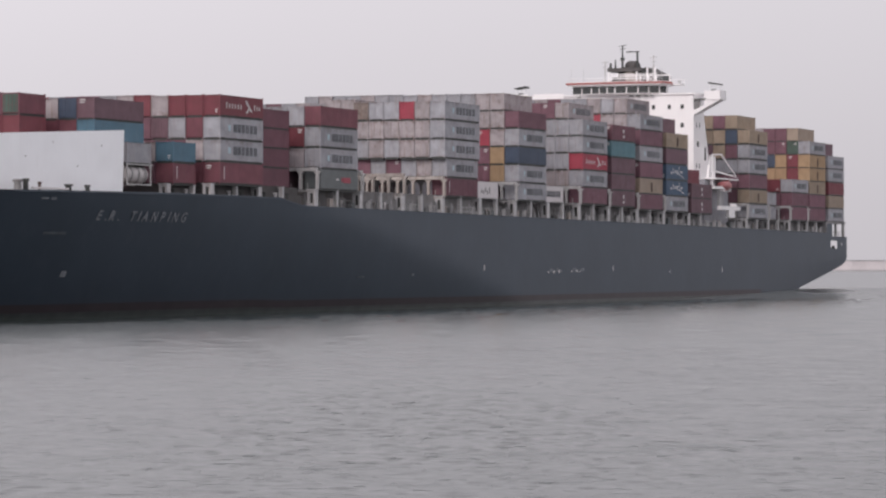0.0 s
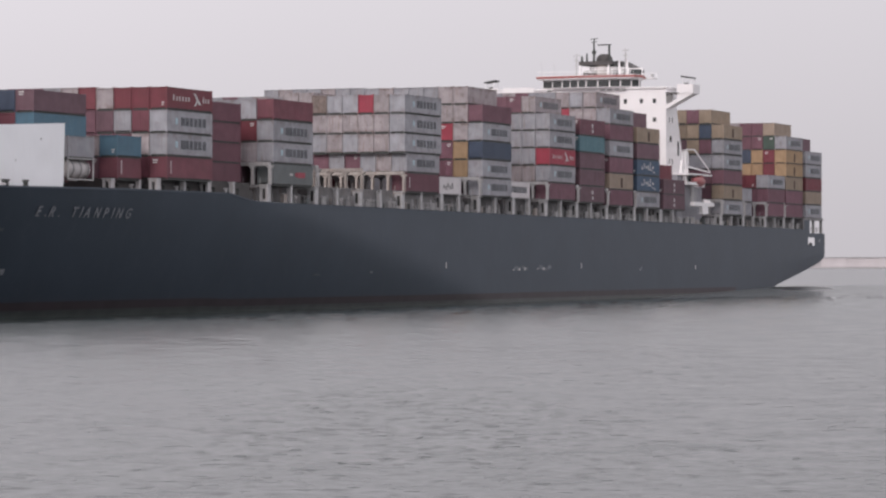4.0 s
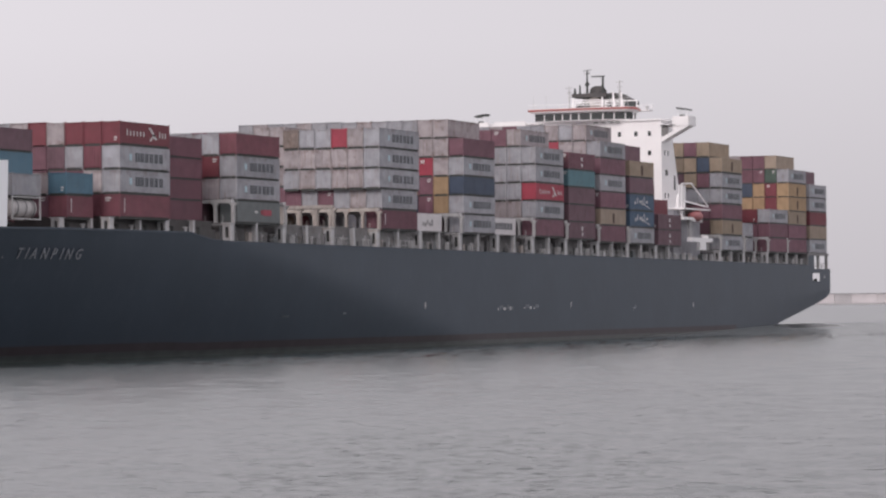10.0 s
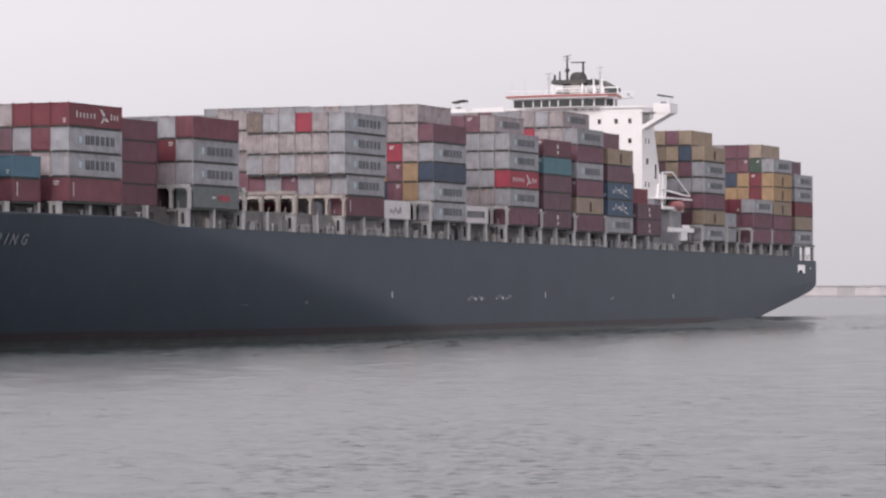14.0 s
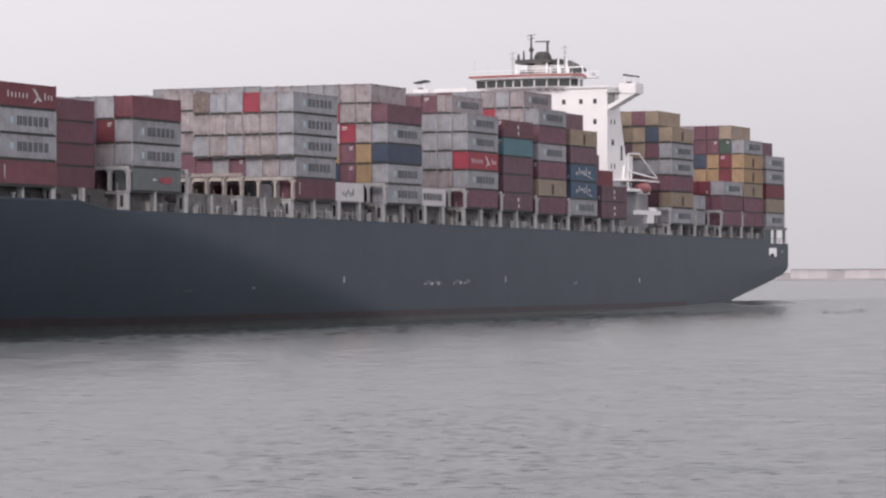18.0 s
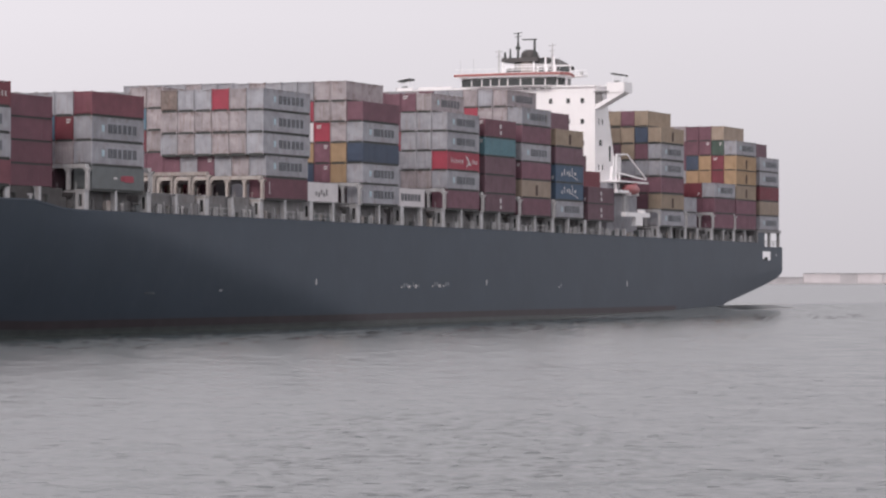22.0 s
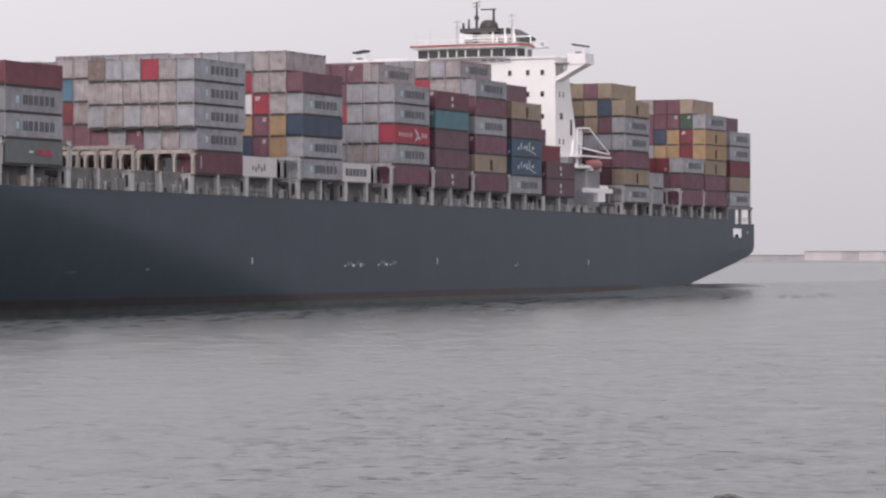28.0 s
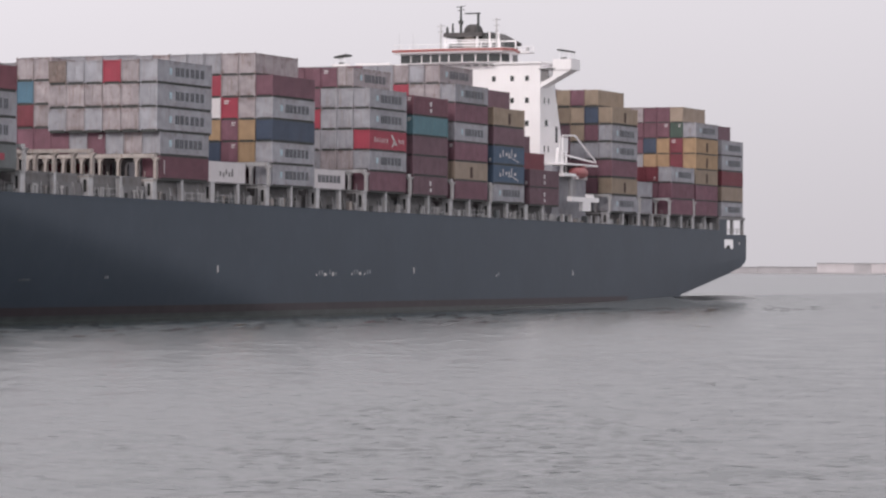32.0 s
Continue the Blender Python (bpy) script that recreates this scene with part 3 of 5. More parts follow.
# sheltered water under the ship's side, hull reflection coloured in, thinning out into the ruffled sea
reflection_shape = Shape()
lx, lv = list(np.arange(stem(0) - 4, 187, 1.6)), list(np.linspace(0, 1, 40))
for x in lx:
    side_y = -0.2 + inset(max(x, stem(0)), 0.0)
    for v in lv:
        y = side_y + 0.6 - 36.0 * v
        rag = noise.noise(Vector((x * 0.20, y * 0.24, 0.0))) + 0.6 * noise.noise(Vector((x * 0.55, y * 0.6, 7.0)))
        reflection_shape.v.append((x, y, 0.16 - 0.29 * v ** 0.6 + 0.13 * rag * min(1.0, 4 * v)))
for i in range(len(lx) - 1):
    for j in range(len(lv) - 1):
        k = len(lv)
        reflection_shape.f.append((i * k + j, (i + 1) * k + j, (i + 1) * k + j + 1, i * k + j + 1))
        reflection_shape.s.append(0)
reflection_sheet = tagged(new("lee_water", reflection_shape.mesh("lee_water", [LEE_REFLECTION], smooth=True)), "sheltered water along the ship's side, coloured dark with the hull's reflection", "water", kind="stuff")
aboard(reflection_sheet)

# little crests along the side, coloured dark as streaks of the hull's reflection
crest_rng = random.Random(17)
crests = Shape()
for k in range(300):
    x = crest_rng.uniform(-95, 175)
    y = -0.2 + inset(x, 0.0) - crest_rng.uniform(2, 40)
    long_, tall = crest_rng.uniform(0.8, 3.2), crest_rng.uniform(0.10, 0.2)
    goes = Vector((0.39, -0.92, 0)) if crest_rng.random() < 0.6 else Vector((0.7, -0.7, 0))
    deep = Vector((0.92, 0.39, 0)) * crest_rng.uniform(0.5, 0.9)
    foot, tip = Vector((x, y, -0.08)), Vector((x, y, tall))
    for u0, u1 in ((-1, -0.4), (-0.4, 0.35), (0.35, 1)):
        a, b = goes * long_ * u0 / 2, goes * long_ * u1 / 2
        za, zb = 1 - u0 * u0, 1 - u1 * u1
        ta, tb = foot.lerp(tip, za) + a, foot.lerp(tip, zb) + b
        crests.poly([foot + a - deep, foot + b - deep, tb, ta])
        crests.poly([ta, tb, foot + b + deep, foot + a + deep])
aboard(tagged(new("crest_waves", crests.mesh("crest_waves", [BROKEN_REFLECTION], smooth=True)), "small wave crests along the ship's side, coloured dark like its broken reflection", "water", kind="stuff"))

# the ship's name, letter by letter on the flared bow
def letter(ch, x, z, size, mat, lean=12):
    cu = bpy.data.curves.new("letter", "FONT")
    cu.body, cu.size, cu.extrude, cu.shear = ch, size, 0.01, 0.25
    cu.offset = 0.03
    cu.align_x = "LEFT"
    ob = new("letter", cu)
    dep = bpy.context.evaluated_depsgraph_get()
    me = bpy.data.meshes.new_from_object(ob.evaluated_get(dep))
    bpy.data.objects.remove(ob)
    me.materials.clear()
    me.materials.append(mat)
    low, top, fore = inset(x + 0.5, z), inset(x + 0.5, z + size * 0.7), inset(x + 1.5, z)
    tilt = math.degrees(math.atan2(top - low, size * 0.7))
    swing = math.degrees(math.atan2(fore - low, 1.0))
    o = part("letter", me, None, ship)
    o.matrix_basis = pose(x, -0.2 + low - 0.12, z, 0, 0, swing) @ pose(0, 0, 0, 90 - tilt, 0, 0)
    return o


name_x = -102.1
for ch, step in zip("E.R. TIANPING", (1.9, 0.8, 2.0, 0.8, 1.9, 1.8, 1.05, 2.05, 2.15, 1.85, 1.05, 2.15, 2.1)):
    if ch != " ":
        letter(ch, name_x, 11.97, 1.8, DIMPALE)
    name_x += step

# draught and tug marks on the side
for x, z in ((14.2, 5.8), (72.9, 5.6), (134.6, 5.2)):
    y = -0.2 + inset(x, z)
    part("tug_mark", Shape().box(x, x + 0.32, y - 0.03, y, z - 0.1, z + 0.75), PALE, ship, "short white upright mark")
for x0, n_, z in ((41.8, 8, 5.2), (52.6, 4, 5.3), (56.6, 3, 5.3), (103, 2, 5.0)):
    for i in range(n_):
        z1, w1 = z + 0.1 * ((i * 7) % 3), 0.3 + 0.12 * ((i * 5) % 4)
        part("worn_mark", Shape().box(x0 + i * 0.8, x0 + i * 0.8 + w1, -0.225, -0.19, z1, z1 + 0.3 + 0.1 * ((i * 3) % 4)), PALE if i % 3 == 0 else DIMPALE, ship)

for x, z, w, h in ((-104.8, 5.2, 1.0, 0.75), (-29.5, 4.75, 2.4, 0.25), (-12.0, 5.0, 0.8, 0.3), (-111.4, 10.2, 4.4, 0.35), (-114.4, 14.25, 1.3, 0.22), (-112.5, 14.2, 0.9, 0.3)):
    y = -0.2 + min(inset(x, z + 0.2), inset(x + w, z))
    swing = math.atan2(inset(x + w, z) - inset(x, z), w)
    tilt = math.atan2(inset(x, z + h) - inset(x, z), h)
    m = part("worn_mark", Shape().box(0, w, -0.03, 0.02, 0, h), DIMPALE if w < 2 else STREAK, ship)
    m.matrix_basis = pose(x, -0.2 + inset(x, z) - 0.10, z, 0, 0, math.degrees(swing)) @ pose(0, 0, 0, -math.degrees(tilt), 0, 0)

# ---- bays: x of the forward end, base, tier height, first row's y ----
BAYS = {
    "X": (-110.7, 16.3, 2.67, 7.5), "W": (-100.75, 16.15, 2.66, 3.1), "Z": (-82.6, 16.8, 2.70, 2.2), "A": (-74.0, 17.0, 2.88, 0.0),
    "A2": (-61.0, 17.0, 2.62, 0.0), "B": (-44.2, 16.95, 2.88, 0.0), "C": (0.0, 16.9, 2.88, 0.0), "C2": (14.6, 16.9, 2.88, 0.0),
    "D": (29.35, 16.85, 2.87, 0.0), "D2": (43.9, 16.85, 2.8, 0.0), "E": (58.5, 16.82, 2.86, 0.0), "F": (73.0, 16.65, 2.84, 0.0),
    "G": (87.8, 16.35, 2.83, 0.0), "H": (102.3, 16.25, 2.88, 0.0), "H2": (116.8, 16.1, 2.78, 0.0), "I": (152.8, 15.65, 2.93, 0.0),
    "I2": (167.3, 15.65, 2.85, 0.0), "J1": (182.3, 15.65, 2.85, 0.0), "J": (195.3, 15.65, 2.80, 0.0), "K": (210.0, 15.72, 2.84, 0.0),
}
PITCH = 2.52
# rows from the port side inboard, each from the bottom tier up
STACKS = {
    "X": ["mmcm", "mmcr", "rmcp", "rrmr"],
    "W": ["..bk", "mrmn", "rmmp", "rrmr", "rrcr"],
    "Z": ["mb", "rp", "mr", "kr"],
    "A": ["mggc", "mpmc", "rrgc", "rrkp", "rrrc", "rrcp", "rrrg"],
    "A2": ["", "dddd", "dmdd", "rmgm"],
    "B": ["Dggm", ".pcg", "kgbg", "krgg", "krrp", "kgrg"],
    "C": ["dgggg", ".pppp", ".gppR", ".rgpg", ".gppg", ".rgpu", ".rppp", ".rcbp", ".rgpg", ".rrgp"],
    "C2": ["", "w"],
    "D": ["ggngr", ".aappp", "rrrRpp", "rnawRg", "rrgarg", "grgprg", "rrgggp", "rgrggg"],
    "D2": ["", "w"],
    "E": ["rgRgg", ".pgggp", "kpgggr", "rggRrr", "rgrgrr", "rrgggp"],
    "F": ["kkktd", "dkgdk", "rgrrg", "rrrgg"],
    "G": ["rorgrg", "rgrgrpp", "rrgrgpg", "rgrgrRp", "rrgrggg", "rgrggrg", "rrgggrr"],
    "H": ["gBBky", "rgrrkk", "rrgrkr"],
    "H2": ["kk", "kkc", "krkk", "rkrk"],
    "I": ["gyrggy", "grrgrny", "yrrgyyr", "rgrkkyy", "gyrggyr", "rgryryy"],
    "I2": ["", "gg"],
    "J1": ["rrg", "rrc", "rrc", "rrr"],
    "J": ["rryaag", "rrgccGo", "rrgaarr", "rrranrr", "rrggrrp", "rrrgrro"],
    "K": ["gocgg", "grrgrk", "rrgrrk"],
}
FILL = {"A": 4, "B": 4, "C": 5, "D": 6, "E": 6, "F": 5, "G": 7, "H": 6, "H2": 4, "I": 7, "J": 7, "K": 6, "J1": 3, "W": 4, "Z": 2, "A2": 4, "C2": 1, "D2": 1, "I2": 2}
LENGTHS = {20: 6.058, 40: 12.192, 45: 13.716}
WIDE = 2.42


def container_shell(length, high):
    sh = Shape()
    dp, per = 0.036, 0.278
    e = 0.16
    n = int((length - 2 * e) / per)
    step = (length - 2 * e) / n
    for y, d in ((0.02, 1), (WIDE - 0.02, -1)):
        x, pts = e, []
        for i in range(n):
            for u, q in ((0.0, 0), (0.26, 0), (0.5, 1), (0.76, 1)):
                pts.append((x + u * step, y + d * dp * q))
            x += step
        pts.append((length - e, y))
        for p, q in zip(pts, pts[1:]):
            sh.poly([(p[0], p[1], 0.22), (q[0], q[1], 0.22), (q[0], q[1], high - 0.11), (p[0], p[1], high - 0.11)])
        y0 = 0.0 if d > 0 else WIDE - 0.12
        sh.box(e, length - e, y0, y0 + 0.12, 0.13, 0.25)
        sh.box(e, length - e, y0, y0 + 0.10, high - 0.12, high - 0.03)
    for x in (0, length - e):
        for y in (0, WIDE - 0.16):
            sh.box(x, x + e, y, y + 0.16, 0.0, high)
            sh.box(x + 0.02, x + e - 0.02, y + 0.02, y + 0.14, high, high + 0.06)
        sh.box(x + 0.05, x + e - 0.05, 0.16, WIDE - 0.16, 0.13, 0.25)
        sh.box(x + 0.01, x + e - 0.01, 0.16, WIDE - 0.16, high - 0.14, high - 0.03)
    sh.poly([(e, 0.1, high - 0.05), (length - e, 0.1, high - 0.05), (length - e, WIDE - 0.1, high - 0.05), (e, WIDE - 0.1, high - 0.05)])
    sh.poly([(e, 0.1, 0.1), (length - e, 0.1, 0.1), (length - e, WIDE - 0.1, 0.1), (e, WIDE - 0.1, 0.1)])
    sh.box(0.13, length - 0.13, 0.11, WIDE - 0.11, -0.20, 0.14, 1)     # dark filler: shade of the gap between tiers, put in as colour
    # corrugated blind end
    m = 9
    w = (WIDE - 0.32) / m
    pts = []
    for i in range(m):
        for u, q in ((0.0, 0), (0.3, 0), (0.5, 1), (0.8, 1)):
            pts.append((0.07 + 0.03 * q, 0.16 + (i + u) * w))
    pts.append((0.07, WIDE - 0.16))
    for p, q in zip(pts, pts[1:]):
        sh.poly([(p[0], p[1], 0.18), (q[0], q[1], 0.18), (q[0], q[1], high - 0.14), (p[0], p[1], high - 0.14)])
    return sh.mesh("container_shell", [PAINTS["g"], DARK])


def door_mesh(length, high, k):
    y0 = 0.165 + k * (WIDE / 2 - 0.16)
    sh = Shape().box(length - 0.10, length - 0.05, y0, y0 + WIDE / 2 - 0.17, 0.19, high - 0.15)
    for z in (0.25, 0.5, 0.75):
        sh.box(length - 0.05, length - 0.035, y0 + 0.1, y0 + WIDE / 2 - 0.28, high * z - 0.18, high * z + 0.18)
    return sh.mesh("door", [PAINTS["g"]])


def bar_mesh(high):
    sh = Shape().rod((0, 0, 0.12), (0, 0, high - 0.1), 0.016, 5)
    sh.box(-0.01, 0.04, -0.28, 0.02, 1.05, 1.10)
    return sh.mesh("locking_bar", [COAMING])


PARTS = {}
for feet in (20, 40, 45):
    for key, high in (("std", 2.55), ("high", 2.72)):
        PARTS[feet, key] = (container_shell(LENGTHS[feet], high), door_mesh(LENGTHS[feet], high, 0), door_mesh(LENGTHS[feet], high, 1), bar_mesh(high))


def bars_mark(kind):
    """Plain shapes in place of the lettering on a long side, in the container's own space on its y = 0 face."""
    sh = Shape()
    if kind == "bar":
        sh.box(0, 0.31, -0.02, 0.01, 0, 1.08).box(0.47, 0.80, -0.02, 0.01, 0, 1.08)
    elif kind == "tall":
        sh.box(0, 0.36, -0.02, 0.01, 0, 0.8)
    elif kind == "square":
        sh.prism([(2.0, 1.0), (2.6, 1.0), (2.6, 1.8), (2.0, 1.8)], "y", -0.02, 0.01)
    elif kind == "crest":
        sh.prism([(7.0, 2.2), (7.5, 2.2), (9.1, 0.8), (8.5, 0.8)], "y", -0.02, 0.01)
        sh.prism([(7.2, 0.6), (7.6, 0.6), (8.5, 1.35), (8.2, 1.55)], "y", -0.02, 0.01)
    elif kind == "slash":
        sh.prism([(6.0, 1.25), (6.4, 1.25), (9.8, 0.55), (9.8, 0.4)], "y", -0.02, 0.01)
    elif kind == "panel":
        sh.box(5.7, 6.6, -0.02, 0.01, 0.35, 2.0)
    elif kind == "cap":
        sh.box(7.4, 9.7, -0.022, 0.01, 1.0, 1.75).rod((7.0, -0.02, 1.4), (7.0, 0.01, 1.4), 0.34, 10)
    elif kind == "strip":
        sh.box(1.0, 1.14, -0.02, 0.01, 0.6, 2.2)
    return sh.mesh(kind)


MARKS = {k: bars_mark(k) for k in ("bar", "tall", "square", "crest", "slash", "panel", "cap", "strip")}
rng = random.Random(11)


def shared_paint(ob, mat):
    ob.material_slots[0].link = "OBJECT"
    ob.material_slots[0].material = mat


def mark(ob, kind, mat, name, label="", shift=(0, 0, 0)):
    me = MARKS[kind]
    if not me.materials:
        me.materials.append(mat)
    o = part(name, me, None, ob, label, at=shift)
    shared_paint(o, mat)
    return o


def container(x, y, z, feet, high, code, where, doors_fore=False, marks=True, seen=True):
    """One shipping container; its port side carries the painted marks."""
    shell, door_a, door_b, bar = PARTS[feet, "std" if high < 2.75 else "high"]
    mat = PAINTS[code]
    word = WORDS[code]
    ob = new("shipping_container", shell)
    shared_paint(ob, mat)
    long_ = LENGTHS[feet]
    flip = pose(x + long_, y + WIDE, z, 0, 0, 180) if doors_fore else pose(x, y, z)
    ob.matrix_basis = flip
    kind = {20: "twenty-foot", 40: "forty-foot", 45: "forty-five-foot"}[feet]
    tagged(ob, f"{word} {kind} steel shipping container {where}", "container", "containers on the ship")
    if seen:
        for me, nm in ((door_a, "door"), (door_b, "door")):
            d = part(nm, me, None, ob)
            shared_paint(d, mat)
        for yy in (0.42, 0.95, 1.48, 2.02):
            shared_paint(part("locking_bar", bar, None, ob, at=(long_ - 0.02, yy, 0)), mat)
        if code in "rkmdcbnRBGt" and rng.random() < 0.75:
            plate = part("code_plate", PLATES[rng.randrange(3)], None, ob)
            if rng.random() < 0.5:
                plate.matrix_basis = pose(long_, WIDE, 0, 0, 0, 180)
    aboard(ob)
    return ob


PLATES = []
for a, b, c in ((0.35, 0.9, 2.25), (1.3, 2.0, 2.2), (0.4, 0.75, 0.7)):
    PLATES.append(Shape().box(-0.012, 0.1, a, b, c, c + 0.16).box(-0.012, 0.1, a + 0.1, b, c - 0.28, c - 0.14).mesh("code_plate", [PALE]))


def side_marks(ob, code, style, fore, long_=12.192):
    """Marks lie on the face that looks to port; lettering stands as plain bars."""
    def put(kind, mat, name, label="", x=0.0, z=0.0, wide=1.0, high=1.0):
        o = mark(ob, kind, mat, name, label)
        m = Matrix.Translation((x, 0, z)) @ Matrix.Diagonal((wide, 1, high, 1))
        o.matrix_basis = pose(long_, WIDE, 0, 0, 0, 180) @ m if fore else m
        return o
    if style == "line":
        more = 1.0 if long_ > 13 else 0.25
        put("square", LOGO, "emblem", "pale blue square emblem", more)
        for k in range(6):
            put("bar", INK, "lettering_bar", "", 3.5 + more + (1.26 if long_ > 13 else 1.16) * k, 0.86, (1.15, 1.0, 0.9, 1.0, 0.95, 1.0)[k])
    elif style == "large":
        for k in range(6):
            put("bar", INK, "lettering_bar", "", 3.9 + 1.18 * k, 0.9, 1.05, 0.95)
    elif style == "crest":
        put("crest", PALE, "emblem", "white crossed emblem")
        for k in range(6):
            put("tall", PALE, "lettering_bar", "", 1.7 + 0.8 * k, 1.05, 0.62, 0.95 if k == 0 else 0.72)
        for k in range(3):
            put("tall", PALE, "lettering_bar", "", 9.6 + 0.7 * k, 1.05, 0.62, 0.95 if k == 0 else 0.72)
    elif style == "script":
        put("slash", PALE, "emblem", "white slanting stroke")
        for k, (w, h) in enumerate(((0.8, 0.6), (0.6, 1.1), (1.3, 0.5), (0.8, 0.9), (0.5, 1.3), (1.5, 0.45))):
            put("tall", PALE, "lettering_bar", "", 2.4 + k * 1.15, 0.95 + 0.15 * (k % 3), w * 1.35, h * 1.2)
    elif style == "stub":
        put("tall", PALE, "lettering_bar", "", 5.8, 1.4, 1.6, 0.8)
        put("tall", PALE, "lettering_bar", "", 5.9, 0.5, 1.5, 0.65)
    elif style == "panel":
        put("panel", RUST, "patch", "dark upright patch")
    elif style == "cap":
        put("cap", PAINTS["R"], "emblem", "red emblem")
        put("tall", PALE, "lettering_bar", "", 5.0, 1.3, 2.4, 0.3)
    elif style == "scrawl":
        for k, (a, b) in enumerate(((0.9, 0.7), (0.75, 0.75), (1.1, 0.8), (0.8, 0.75), (0.9, 1.15))):
            put("tall", COAMING, "lettering_bar", "", 5.2 + k * 0.8, a, 1.1, b)
    elif style == "strip":
        put("strip", PALE, "strip", "white upright strip")


# what the port faces carry: bay, row, tier from 0
STYLES = {("A", 0, 3): "crest", ("E", 0, 2): "crest", ("B", 0, 0): "cap", ("C2", 1, 0): "scrawl", ("D2", 1, 0): "large", ("F", 0, 0): "stub",
          ("F", 0, 4): "stub", ("H2", 0, 0): "stub", ("H2", 0, 1): "stub", ("H", 0, 1): "script", ("H", 0, 2): "script", ("G", 0, 1): "panel",
          ("H", 0, 4): "panel", ("I", 0, 1): "panel", ("I", 0, 5): "panel", ("J", 0, 2): "panel", ("J", 0, 3): "panel", ("J", 0, 4): "panel",
          ("A", 0, 0): "strip", ("Z", 0, 0): "strip", ("C", 0, 0): "strip", ("E", 1, 5): "line", ("G", 1, 6): "line", ("D", 1, 5): "",
          ("J1", 0, 2): "line"}
inner = Shape()
INNER = "gprkcRyobnwautBGDmd"
inner_mats = [PAINTS[c] for c in INNER]


def plain_container(x, y, z, long_, tall, code):
    """A container deep in the stacks, with its frame and recessed ends."""
    k = INNER.index(code)
    h = tall - 0.03
    inner.box(x + 0.09, x + long_ - 0.09, y + 0.03, y + WIDE - 0.03, z + 0.1, z + h - 0.03, k)
    for a in (x, x + long_ - 0.15):
        inner.box(a, a + 0.15, y, y + 0.15, z, z + h, k)
        inner.box(a, a + 0.15, y + WIDE - 0.15, y + WIDE, z, z + h, k)
        inner.box(a + 0.01, a + 0.14, y + 0.15, y + WIDE - 0.15, z + h - 0.14, z + h - 0.02, k)


def as_thing(bay, row):
    return row < 4 or (bay in ("C", "D") and row < 9)


for bay, (bx, base_z, tall, y_off) in BAYS.items():
    rows = STACKS.get(bay, [])
    top = FILL.get(bay, 4)
    for r in range(17):
        y = y_off + r * PITCH
        if y + WIDE > 2 * MID - y_off + 0.05:
            break
        codes = rows[r] if r < len(rows) else None
        if codes is None:
            if bay in ("C2", "D2", "I2") and r < 5:
                continue
            hidden_top = top - (1 if r > 14 else 0)
            for tier in range(hidden_top):
                lift = base_z + tier * tall
                is_top = tier == hidden_top - 1
                pool = "ggpppgr" if bay in ("B", "C", "D", "E", "G") else "rrgcp" if bay == "A" else "yyrrgc"
                plain_container(bx, y, lift, 12.19, tall, rng.choice(pool if is_top else "grrkpcyobn"))
            continue
        for tier, code in enumerate(codes):
            if code == ".":
                continue
            feet, px = 40, bx
            if bay == "C" and tier >= 2 and r < 6:
                feet, px = 45, bx - 0.76
            if bay in ("X", "Z"):
                feet = 20
            where = "on the lowest tier" if tier == 0 else "on top of its stack" if tier == len(codes) - 1 else "within a stack"
            h = tall
            fore = rng.random() < 0.4 or (bay, r, tier) == ("X", 0, 3)
            zz = base_z + tier * tall
            if bay == "C" and r in (6, 7):
                zz = base_z + 0.55 + tier * tall
            if not as_thing(bay, r):
                plain_container(px, y, zz, LENGTHS[feet], h, code)
                continue
            ob = container(px, y, zz, feet, h, code, where, fore)
            if (bay, r, tier) == ("X", 0, 3):       # its doors are of another colour
                for d in ob.children:
                    if d.name.startswith("door"):
                        shared_paint(d, PAINTS["G"])
            style = STYLES.get((bay, r, tier))
            if style is None and r == 0 and code in "gp":
                style = "line"
            if style:
                side_marks(ob, code, style, fore, LENGTHS[feet])
stuff = tagged(new("inner_containers", inner.mesh("inner_containers", inner_mats)), "packed shipping containers inside the deck stacks", "containers", kind="stuff")
aboard(stuff)
# two outboard boxes of the foremost wide bay
ob = container(-95.1, 1.75, 16.35 + 2.6, 20, 2.62, "g", "above a tank container")


